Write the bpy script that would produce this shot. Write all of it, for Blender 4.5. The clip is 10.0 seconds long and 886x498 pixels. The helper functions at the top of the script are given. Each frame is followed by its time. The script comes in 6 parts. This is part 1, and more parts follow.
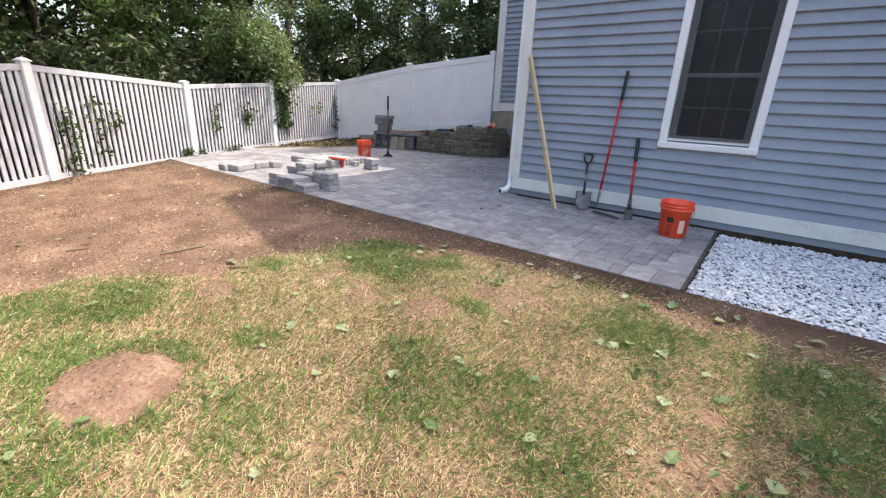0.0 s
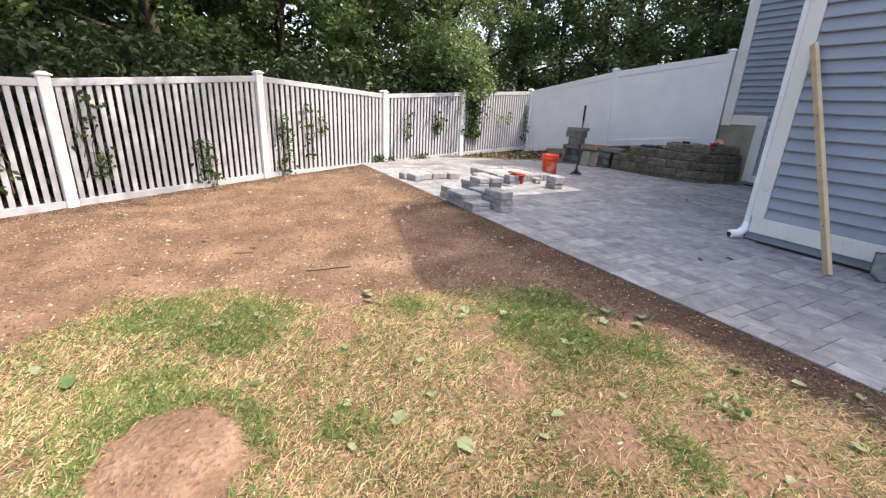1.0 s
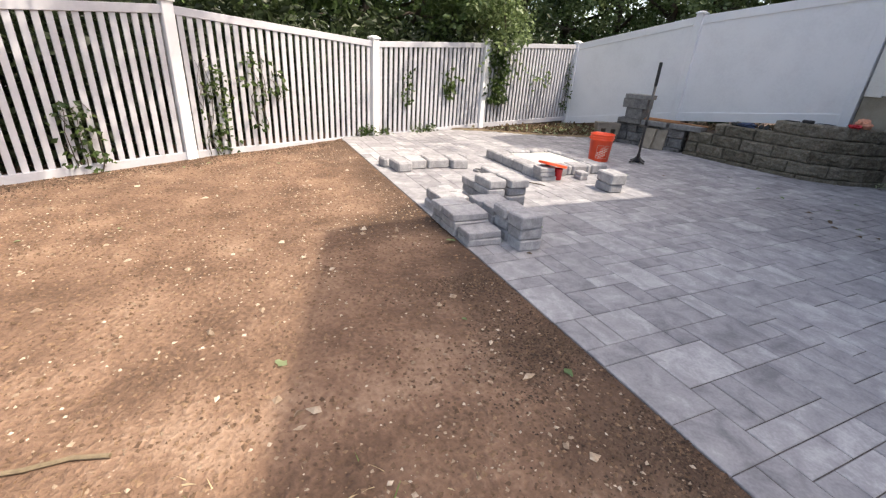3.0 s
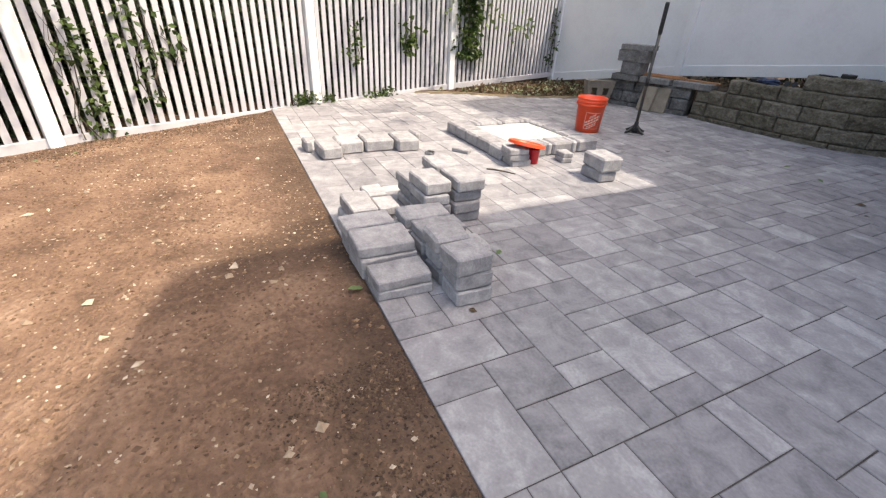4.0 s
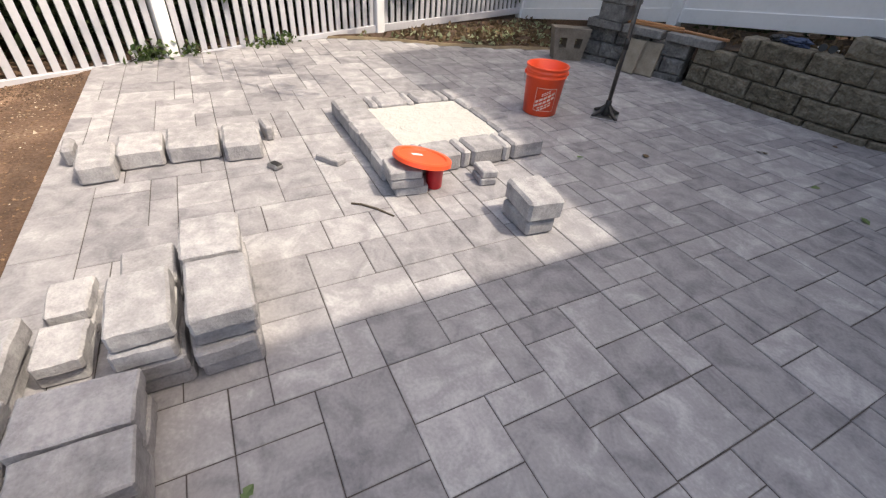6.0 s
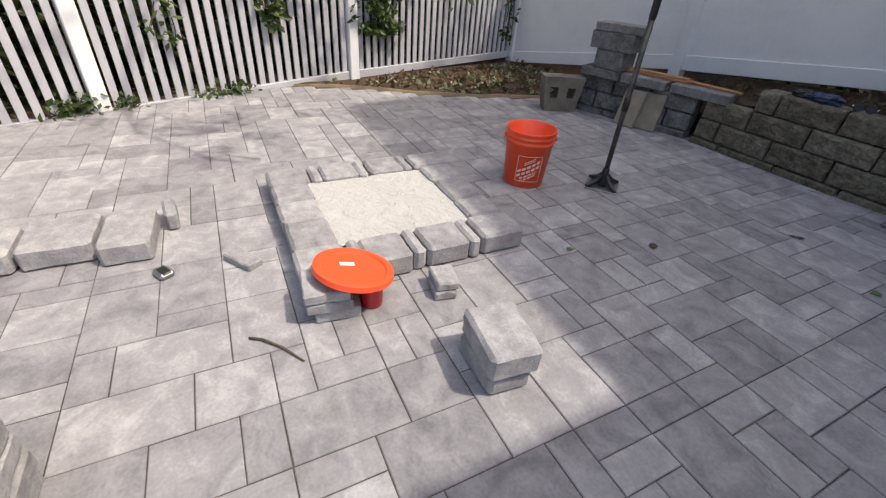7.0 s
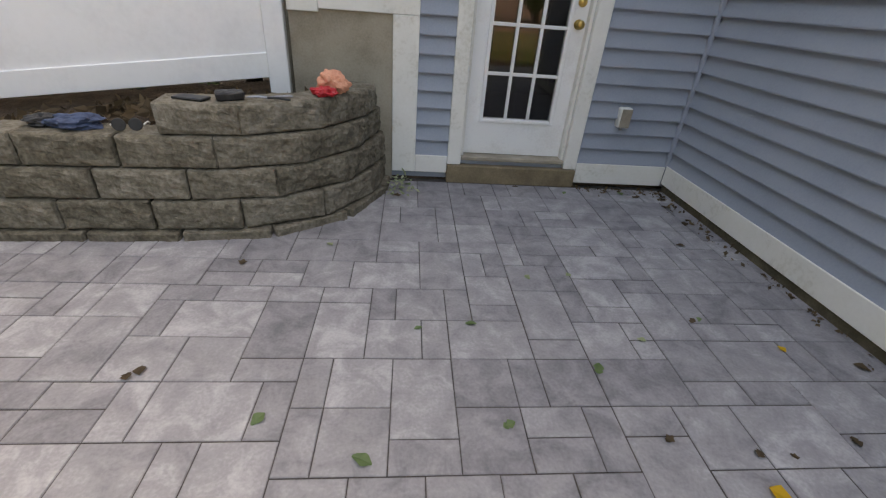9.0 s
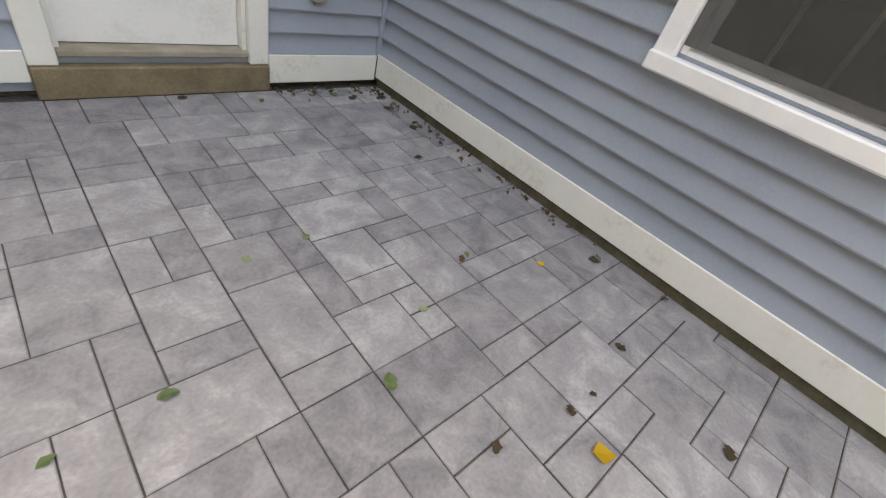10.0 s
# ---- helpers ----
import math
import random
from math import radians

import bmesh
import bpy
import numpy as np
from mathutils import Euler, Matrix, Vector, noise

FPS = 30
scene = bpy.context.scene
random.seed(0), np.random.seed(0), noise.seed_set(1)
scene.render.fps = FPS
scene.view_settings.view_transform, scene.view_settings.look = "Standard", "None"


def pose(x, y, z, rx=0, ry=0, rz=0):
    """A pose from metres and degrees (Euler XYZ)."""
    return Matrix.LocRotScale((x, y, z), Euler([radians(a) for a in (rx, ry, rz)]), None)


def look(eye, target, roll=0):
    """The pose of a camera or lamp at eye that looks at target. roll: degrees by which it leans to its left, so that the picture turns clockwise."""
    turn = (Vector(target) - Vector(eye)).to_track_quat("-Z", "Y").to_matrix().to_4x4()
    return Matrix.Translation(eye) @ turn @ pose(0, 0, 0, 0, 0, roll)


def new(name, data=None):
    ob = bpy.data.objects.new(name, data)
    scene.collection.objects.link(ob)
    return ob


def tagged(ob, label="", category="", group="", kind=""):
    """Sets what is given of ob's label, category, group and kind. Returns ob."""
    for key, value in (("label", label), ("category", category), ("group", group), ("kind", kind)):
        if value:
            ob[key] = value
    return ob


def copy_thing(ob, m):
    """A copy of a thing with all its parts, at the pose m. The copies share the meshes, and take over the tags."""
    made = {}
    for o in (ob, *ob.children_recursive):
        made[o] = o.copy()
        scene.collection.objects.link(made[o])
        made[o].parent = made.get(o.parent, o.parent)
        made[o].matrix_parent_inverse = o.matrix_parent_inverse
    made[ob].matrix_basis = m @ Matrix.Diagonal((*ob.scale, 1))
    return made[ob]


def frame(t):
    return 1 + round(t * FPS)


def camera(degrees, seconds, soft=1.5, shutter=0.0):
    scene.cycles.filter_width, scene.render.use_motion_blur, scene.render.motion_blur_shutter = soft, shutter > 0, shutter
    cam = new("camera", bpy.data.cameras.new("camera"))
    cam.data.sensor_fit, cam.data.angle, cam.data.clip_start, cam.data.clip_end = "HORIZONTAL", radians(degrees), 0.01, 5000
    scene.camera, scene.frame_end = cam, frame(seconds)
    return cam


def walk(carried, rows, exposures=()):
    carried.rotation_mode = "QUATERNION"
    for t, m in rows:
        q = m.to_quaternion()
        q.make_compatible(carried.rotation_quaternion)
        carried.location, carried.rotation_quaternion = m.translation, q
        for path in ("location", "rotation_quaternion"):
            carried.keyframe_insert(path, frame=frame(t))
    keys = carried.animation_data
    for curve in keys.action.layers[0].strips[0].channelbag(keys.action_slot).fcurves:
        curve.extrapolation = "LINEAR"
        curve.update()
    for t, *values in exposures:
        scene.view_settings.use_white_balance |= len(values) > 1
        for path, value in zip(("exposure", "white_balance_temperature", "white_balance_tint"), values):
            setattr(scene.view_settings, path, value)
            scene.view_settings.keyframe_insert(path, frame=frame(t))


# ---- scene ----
# ---------- camera and walk ----------
cam = camera(91.9, 10.0, soft=1.25)
PATH = [
    (0, (0.101, 0.076, 1.275), (-1.029, 1.592, 0.622), 2.5),
    (0.3, (-0.065, 0.252, 1.25), (-1.313, 1.677, 0.607), 1.8),
    (0.5, (-0.238, 0.492, 1.23), (-1.621, 1.792, 0.599), 1.7),
    (1, (-0.61, 0.792, 1.23), (-2.268, 1.71, 0.589), 2.7),
    (1.5, (-1.074, 1.108, 1.217), (-2.756, 1.94, 0.526), 4.0),
    (2, (-1.499, 1.449, 1.195), (-3.168, 2.278, 0.469), 4.4),
    (2.2, (-1.677, 1.551, 1.199), (-3.345, 2.368, 0.457), 5.1),
    (3.3, (-2.821, 2.504, 1.145), (-4.476, 3.274, 0.329), 3.8),
    (3.5, (-2.989, 2.647, 1.135), (-4.636, 3.418, 0.304), 5.6),
    (4, (-3.404, 3.111, 1.153), (-4.968, 3.891, 0.18), 2.9),
    (4.5, (-3.666, 3.566, 1.171), (-5.059, 4.314, -0.054), 3.2),
    (5, (-3.937, 3.911, 1.2), (-5.224, 4.674, -0.127), 5.6),
    (5.5, (-4.239, 4.255, 1.249), (-5.494, 5.11, -0.053), 7.0),
    (5.7, (-4.327, 4.338, 1.212), (-5.651, 5.139, -0.055), 4.9),
    (6.8, (-4.962, 4.91, 1.231), (-6.415, 5.703, 0.109), 6.4),
    (7, (-5.062, 5.038, 1.231), (-6.516, 5.835, 0.112), 4.8),
    (7.5, (-5.231, 5.447, 1.26), (-6.634, 6.39, 0.191), 4.5),
    (8, (-5.351, 5.919, 1.221), (-6.443, 7.276, 0.237), 6.4),
    (8.5, (-5.257, 6.413, 1.233), (-5.759, 8.114, 0.309), 2.4),
    (8.6, (-5.236, 6.511, 1.235), (-5.578, 8.234, 0.279), 2.7),
    (9, (-5.086, 6.825, 1.239), (-4.909, 8.532, 0.213), 4.6),
    (9.5, (-4.955, 7.243, 1.148), (-3.948, 8.566, 0.035), 8.2),
    (9.8, (-4.884, 7.394, 1.096), (-3.583, 8.389, -0.053), 15.2),
    (10, (-4.86, 7.546, 1.071), (-3.604, 8.497, -0.161), 18.4),
]
walk(cam, [(t, look(eye, target, roll)) for t, eye, target, roll in PATH], exposures=[(0.0, 1.88, 6950, 10), (2.0, 1.80, 7150, 10), (3.5, 1.84, 7250, 10), (4.5, 1.80, 7450, 10), (5.5, 1.70, 7450, 10), (7.0, 1.27, 7000, 10), (7.5, 1.27, 7100, 10), (8.0, 1.42, 7450, 10), (8.5, 1.97, 8100, 10), (9.0, 2.54, 9000, 10), (9.5, 3.07, 10000, 10), (10.0, 3.25, 10400, 10)])

# ---------- world, sun, exposure ----------
SUN_TO = Vector((0.64, 0.77, 1.6)).normalized()
world = bpy.data.worlds.new("sky")
scene.world = world
world.use_nodes = True
wn = world.node_tree.nodes
sky = wn.new("ShaderNodeTexSky")
sky.sky_type = 'NISHITA'
sky.sun_disc = False
sky.sun_elevation = radians(58)
sky.sun_rotation = radians(39.7)
sky.dust_density = 4.0
sky.air_density = 0.9
sky.ozone_density = 0.6
wn["Background"].inputs[1].default_value = 0.15
world.node_tree.links.new(sky.outputs[0], wn["Background"].inputs[0])
sun = new("sun", bpy.data.lights.new("sun", 'SUN'))
sun.data.energy, sun.data.angle, sun.data.color = 1.45, radians(0.6), (1.0, 0.94, 0.85)
sun.matrix_world = look(SUN_TO * 30, (0, 0, 0))


# ---------- materials ----------
def mat(name, stops, scale=6.0, rough=0.8, bump=0.3, fine=60.0, metal=0.0, piece=0.0, island=0.0, bump_dist=0.004, spec=0.4, grain=0.45, gain=1.1, swirl=0.0):
    """A procedural surface: a colour ramp over broad and fine noise, relief, and a change from piece to piece."""
    m = bpy.data.materials.new(name)
    m.use_nodes = True
    n, l = m.node_tree.nodes, m.node_tree.links
    b = n["Principled BSDF"]
    b.inputs["Roughness"].default_value = rough
    b.inputs["Metallic"].default_value = metal
    b.inputs["Specular IOR Level"].default_value = spec
    geo = n.new("ShaderNodeNewGeometry")
    big = n.new("ShaderNodeTexNoise")
    big.inputs["Scale"].default_value, big.inputs["Detail"].default_value, big.inputs["Roughness"].default_value = scale, 6, 0.62
    small = n.new("ShaderNodeTexNoise")
    small.inputs["Scale"].default_value, small.inputs["Detail"].default_value = fine, 4
    for t in (big, small):
        l.new(geo.outputs["Position"], t.inputs["Vector"])
    mix = n.new("ShaderNodeMath")
    mix.operation = 'MULTIPLY_ADD'
    l.new(small.outputs["Fac"], mix.inputs[0])
    mix.inputs[1].default_value = grain
    add = n.new("ShaderNodeMath")
    add.operation = 'MULTIPLY_ADD'
    l.new(big.outputs["Fac"], add.inputs[0])
    add.inputs[1].default_value, add.inputs[2].default_value = gain, 0.495 - gain / 2 - grain / 2
    big.inputs["Distortion"].default_value = swirl
    l.new(add.outputs[0], mix.inputs[2])
    value = mix.outputs[0]
    for on, out in ((piece, "object"), (island, "island")):
        if on:
            if out == "object":
                src = n.new("ShaderNodeObjectInfo").outputs["Random"]
            else:
                src = geo.outputs["Random Per Island"]
            k = n.new("ShaderNodeMath")
            k.operation = 'MULTIPLY_ADD'
            l.new(src, k.inputs[0])
            k.inputs[1].default_value = on
            k2 = n.new("ShaderNodeMath")
            k2.operation = 'SUBTRACT'
            l.new(value, k.inputs[2])
            l.new(k.outputs[0], k2.inputs[0])
            k2.inputs[1].default_value = on / 2
            value = k2.outputs[0]
    ramp = n.new("ShaderNodeValToRGB")
    els = ramp.color_ramp.elements
    while len(els) < len(stops):
        els.new(0.5)
    for e, (p, c) in zip(els, stops):
        e.position, e.color = p, (*c, 1)
    l.new(value, ramp.inputs[0])
    l.new(ramp.outputs[0], b.inputs["Base Color"])
    if bump:
        bp = n.new("ShaderNodeBump")
        bp.inputs["Strength"].default_value, bp.inputs["Distance"].default_value = bump, bump_dist
        l.new(mix.outputs[0], bp.inputs["Height"])
        l.new(bp.outputs[0], b.inputs["Normal"])
    return m


def tone(c, lo=0.8, hi=1.15, a=0.25, b=0.75):
    return [(a, tuple(v * lo for v in c)), (b, tuple(min(1, v * hi) for v in c))]


def leafy(name, c1, c2, gloss=0.45):
    m = mat(name, [(0.15, c1), (0.85, c2)], scale=0.9, fine=9, rough=gloss, bump=0, island=0.55)
    n, l = m.node_tree.nodes, m.node_tree.links
    b = n["Principled BSDF"]
    tr = n.new("ShaderNodeBsdfTranslucent")
    ramp = [q for q in n if q.type == 'VALTORGB'][0]
    l.new(ramp.outputs[0], tr.inputs[0])
    mx = n.new("ShaderNodeMixShader")
    mx.inputs[0].default_value = 0.38
    l.new(b.outputs[0], mx.inputs[1])
    l.new(tr.outputs[0], mx.inputs[2])
    l.new(mx.outputs[0], n["Material Output"].inputs[0])
    return m


VINYL = mat("white_vinyl", [(0.2, (0.78, 0.78, 0.785)), (0.55, (0.86, 0.86, 0.865)), (0.9, (0.89, 0.89, 0.895))], scale=2.2, rough=0.38, bump=0.05, fine=30)
# same white vinyl, darkened and tinted violet to put shade on slats and rails
PICKET = mat("shaded_white_vinyl", [(0.2, (0.44, 0.44, 0.475)), (0.55, (0.51, 0.51, 0.545)), (0.9, (0.57, 0.57, 0.605))], scale=2.2, rough=0.45, bump=0.05, fine=30)
DAMPBASE = mat("damp_mossy_base", [(0.15, (0.05, 0.042, 0.026)), (0.5, (0.10, 0.085, 0.055)), (0.9, (0.17, 0.15, 0.105))], scale=9, rough=0.9, bump=0.5, fine=70)
TRIM = mat("white_trim", [(0.15, (0.52, 0.50, 0.42)), (0.42, (0.74, 0.73, 0.68)), (0.8, (0.80, 0.79, 0.75))], scale=3.0, rough=0.45, bump=0.1, fine=45)
SIDING = mat("blue_siding", [(0.2, (0.252, 0.287, 0.343)), (0.5, (0.298, 0.334, 0.392)), (0.85, (0.334, 0.367, 0.422))], scale=1.6, rough=0.55, bump=0.12, fine=90, piece=0.06)
PAVER = mat("grey_paver", [(0.02, (0.15, 0.146, 0.158)), (0.35, (0.232, 0.225, 0.237)), (0.62, (0.30, 0.292, 0.302)), (0.95, (0.43, 0.422, 0.43))], scale=8.0, rough=0.8, bump=0.45, fine=85, piece=0.42, bump_dist=0.004, gain=1.55, swirl=0.6, grain=0.5)
PAVER_REST = mat("grey_paver_rest", [(0.02, (0.15, 0.146, 0.158)), (0.35, (0.232, 0.225, 0.237)), (0.62, (0.30, 0.292, 0.302)), (0.95, (0.43, 0.422, 0.43))], scale=8.0, rough=0.8, bump=0.45, fine=85, island=0.42, bump_dist=0.004, gain=1.55, swirl=0.6, grain=0.5)
JOINT = mat("joint_sand", tone((0.058, 0.051, 0.046), 0.5, 1.8), scale=12, rough=0.95, bump=0.5, fine=200)
STONE = mat("tumbled_grey_block", [(0.1, (0.185, 0.18, 0.187)), (0.45, (0.30, 0.292, 0.30)), (0.85, (0.46, 0.45, 0.452))], scale=14, rough=0.9, bump=0.6, fine=110, piece=0.25, bump_dist=0.011, grain=0.45, gain=1.2)
WALLSTONE = mat("weathered_wall_block", [(0.1, (0.062, 0.053, 0.037)), (0.45, (0.140, 0.122, 0.089)), (0.85, (0.255, 0.228, 0.18))], scale=13, rough=0.92, bump=1.0, fine=55, piece=0.25, bump_dist=0.012, gain=1.3, grain=0.85)
DARKSTONE = mat("dark_wall_block", [(0.1, (0.07, 0.069, 0.067)), (0.5, (0.165, 0.16, 0.153)), (0.85, (0.26, 0.253, 0.243))], scale=9, rough=0.9, bump=1.0, fine=55, piece=0.25, bump_dist=0.012, gain=1.6, grain=0.8)
CONCRETE = mat("tan_concrete", [(0.15, (0.22, 0.19, 0.14)), (0.5, (0.34, 0.30, 0.235)), (0.85, (0.42, 0.38, 0.30))], scale=3.5, rough=0.9, bump=0.35, fine=80)
SAND = mat("leveling_sand", [(0.1, (0.40, 0.393, 0.37)), (0.5, (0.495, 0.488, 0.465)), (0.9, (0.56, 0.553, 0.53))], scale=11, rough=0.95, bump=0.8, fine=140, bump_dist=0.02, swirl=2.5, gain=1.2, grain=0.2)
ORANGE = mat("orange_plastic", tone((0.97, 0.105, 0.036), 0.95, 1.03), scale=4, rough=0.34, bump=0.04, fine=40, spec=0.5)
PALE = mat("pale_print", tone((0.85, 0.55, 0.45), 0.92, 1.05), scale=20, rough=0.5, bump=0)
BLACK = mat("black_plastic", tone((0.02, 0.02, 0.021), 0.7, 1.4), scale=14, rough=0.42, bump=0.08)
STEEL = mat("worn_steel", tone((0.33, 0.33, 0.34), 0.6, 1.2), scale=18, rough=0.4, metal=0.85, bump=0.1)
DARKSTEEL = mat("dark_steel_tube", tone((0.11, 0.105, 0.10), 0.6, 1.3), scale=18, rough=0.45, metal=0.6, bump=0.1)
RED = mat("red_fibreglass", tone((0.50, 0.02, 0.03), 0.8, 1.1), scale=10, rough=0.35, bump=0.03)
LUMBER = mat("pale_lumber", [(0.2, (0.50, 0.37, 0.22)), (0.6, (0.66, 0.52, 0.34)), (0.9, (0.72, 0.59, 0.41))], scale=5, rough=0.7, bump=0.2, fine=70)
CLOD = mat("soil_clod", [(0.1, (0.085, 0.052, 0.033)), (0.5, (0.145, 0.088, 0.053)), (0.9, (0.26, 0.17, 0.105))], scale=9, rough=0.95, bump=0.4, island=0.6)
CRUMB = mat("dark_crumb", [(0.1, (0.035, 0.022, 0.015)), (0.5, (0.085, 0.053, 0.034)), (0.9, (0.17, 0.112, 0.073))], scale=9, rough=0.95, bump=0.4, island=0.6)
CEDAR = mat("reddish_wood", [(0.2, (0.26, 0.12, 0.055)), (0.8, (0.50, 0.27, 0.13))], scale=8, rough=0.75, bump=0.3, fine=90, piece=0.3)
OLDWOOD = mat("weathered_step_wood", [(0.15, (0.10, 0.075, 0.045)), (0.6, (0.22, 0.17, 0.105)), (0.9, (0.31, 0.25, 0.17))], scale=6, rough=0.8, bump=0.4, fine=90)
SLABTAN = mat("tan_paver_slab", [(0.15, (0.22, 0.185, 0.14)), (0.6, (0.33, 0.29, 0.23)), (0.9, (0.42, 0.37, 0.30))], scale=9, rough=0.88, bump=0.4, fine=110, piece=0.2)
SOIL = mat("dark_soil", [(0.1, (0.022, 0.016, 0.011)), (0.5, (0.065, 0.045, 0.03)), (0.9, (0.13, 0.09, 0.06))], scale=8, rough=0.95, bump=1.0, fine=50, bump_dist=0.03)
BRASS = mat("brass", tone((0.62, 0.42, 0.14), 0.8, 1.1), scale=20, rough=0.28, metal=1.0, bump=0.03)
DOORPAINT = mat("white_door_paint", [(0.15, (0.66, 0.65, 0.63)), (0.5, (0.80, 0.80, 0.79)), (0.9, (0.82, 0.82, 0.81))], scale=4, rough=0.35, bump=0.05)
# near-black for all indoor surfaces: the gloom of the rooms as colour
DARKROOM = mat("room_gloom", tone((0.035, 0.036, 0.04), 0.7, 1.3), scale=2, rough=0.9, bump=0)

SHINGLE = mat("dark_shingle", tone((0.055, 0.052, 0.05), 0.6, 1.4), scale=9, rough=0.9, bump=0.5)
BARK = mat("bark", tone((0.085, 0.068, 0.052), 0.5, 1.4), scale=9, rough=0.95, bump=1.0, fine=40, bump_dist=0.02)
LEAF = leafy("tree_leaf", (0.048, 0.085, 0.028), (0.15, 0.225, 0.078))
LEAFLIGHT = leafy("light_tree_leaf", (0.08, 0.12, 0.042), (0.26, 0.34, 0.15))
LEAFDARK = leafy("dark_tree_leaf", (0.036, 0.066, 0.024), (0.115, 0.175, 0.065))
# leaf green darkened so the gaps between slats look shaded
LEAFDEEP = leafy("shaded_shrub_leaf", (0.022, 0.034, 0.016), (0.060, 0.085, 0.036))
CAPSTONE = mat("grey_cap_slab", [(0.1, (0.11, 0.108, 0.105)), (0.5, (0.19, 0.187, 0.183)), (0.9, (0.29, 0.285, 0.275))], scale=10, rough=0.9, bump=1.0, fine=60, piece=0.25, bump_dist=0.011, gain=1.6, grain=0.8)
CINDER = mat("brown_concrete_block", [(0.1, (0.10, 0.085, 0.068)), (0.5, (0.19, 0.165, 0.135)), (0.9, (0.28, 0.25, 0.21))], scale=7, rough=0.92, bump=0.9, fine=60, bump_dist=0.012)
VINE = leafy("vine_leaf", (0.022, 0.050, 0.012), (0.11, 0.16, 0.045))
GRASS = leafy("green_grass", (0.085, 0.15, 0.038), (0.27, 0.37, 0.12), 0.6)
STRAW = leafy("dry_grass", (0.41, 0.305, 0.168), (0.74, 0.61, 0.385), 0.7)
FALLEN = leafy("fallen_leaf_pale", (0.22, 0.27, 0.13), (0.46, 0.50, 0.33), 0.6)
FALLENGREEN = leafy("fallen_leaf_green", (0.09, 0.15, 0.055), (0.24, 0.32, 0.14), 0.55)
FALLENYELLOW = leafy("fallen_leaf_yellow", (0.60, 0.35, 0.02), (0.78, 0.48, 0.04), 0.55)
DEADLEAF = leafy("dead_leaf", (0.05, 0.035, 0.02), (0.20, 0.14, 0.08), 0.8)
MARBLE = mat("white_marble_chip", [(0.1, (0.52, 0.53, 0.56)), (0.5, (0.76, 0.77, 0.79)), (0.9, (0.86, 0.86, 0.86))], scale=14, rough=0.75, bump=0.2, island=0.35)
PEBBLE = mat("dirt_pebble", [(0.1, (0.16, 0.11, 0.075)), (0.5, (0.33, 0.25, 0.175)), (0.9, (0.58, 0.50, 0.40))], scale=9, rough=0.9, bump=0.3, island=0.6)
BLUECLOTH = mat("blue_cloth", [(0.2, (0.02, 0.028, 0.06)), (0.8, (0.08, 0.115, 0.20))], scale=20, rough=0.85, bump=0.4)
SALMON = mat("salmon_cloth", [(0.2, (0.55, 0.20, 0.12)), (0.8, (0.80, 0.42, 0.28))], scale=18, rough=0.8, bump=0.4)
PAPER = mat("paper_label", tone((0.82, 0.80, 0.76), 0.93, 1.04), scale=15, rough=0.7, bump=0)


def ground_material():
    m = mat("ground_soil", [(0.05, (0.056, 0.033, 0.021)), (0.35, (0.138, 0.082, 0.053)), (0.6, (0.214, 0.131, 0.086)), (0.95, (0.35, 0.242, 0.17))],
            scale=2.2, rough=0.95, bump=1.0, fine=40, bump_dist=0.035, grain=0.7, gain=1.4)
    # darker soil colour in a ragged strip beside the patio
    n, l = m.node_tree.nodes, m.node_tree.links
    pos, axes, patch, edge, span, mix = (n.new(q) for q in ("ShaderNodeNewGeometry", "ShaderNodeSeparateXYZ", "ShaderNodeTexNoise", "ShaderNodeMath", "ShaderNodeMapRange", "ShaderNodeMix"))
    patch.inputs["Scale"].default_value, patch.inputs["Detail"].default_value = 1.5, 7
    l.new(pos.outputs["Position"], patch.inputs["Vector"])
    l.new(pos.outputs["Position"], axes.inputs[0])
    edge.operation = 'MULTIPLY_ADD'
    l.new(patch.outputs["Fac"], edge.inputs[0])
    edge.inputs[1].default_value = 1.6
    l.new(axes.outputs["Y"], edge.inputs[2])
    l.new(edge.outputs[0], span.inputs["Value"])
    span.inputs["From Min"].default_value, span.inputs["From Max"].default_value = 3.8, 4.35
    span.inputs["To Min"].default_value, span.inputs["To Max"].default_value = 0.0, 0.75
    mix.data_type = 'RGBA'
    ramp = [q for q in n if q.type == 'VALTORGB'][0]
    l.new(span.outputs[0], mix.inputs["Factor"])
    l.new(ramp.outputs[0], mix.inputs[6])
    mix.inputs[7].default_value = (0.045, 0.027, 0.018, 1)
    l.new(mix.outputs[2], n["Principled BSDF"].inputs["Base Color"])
    return m


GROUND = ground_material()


def glass_material():
    m = bpy.data.materials.new("window_glass")
    m.use_nodes = True
    n, l = m.node_tree.nodes, m.node_tree.links
    n.remove(n["Principled BSDF"])
    t, g, f, mx = n.new("ShaderNodeBsdfTransparent"), n.new("ShaderNodeBsdfGlossy"), n.new("ShaderNodeFresnel"), n.new("ShaderNodeMixShader")
    t.inputs[0].default_value = (0.78, 0.8, 0.8, 1)
    g.inputs["Roughness"].default_value = 0.02
    f.inputs[0].default_value = 1.5
    l.new(f.outputs[0], mx.inputs[0])
    l.new(t.outputs[0], mx.inputs[1])
    l.new(g.outputs[0], mx.inputs[2])
    l.new(mx.outputs[0], n["Material Output"].inputs[0])
    return m


GLASS = glass_material()


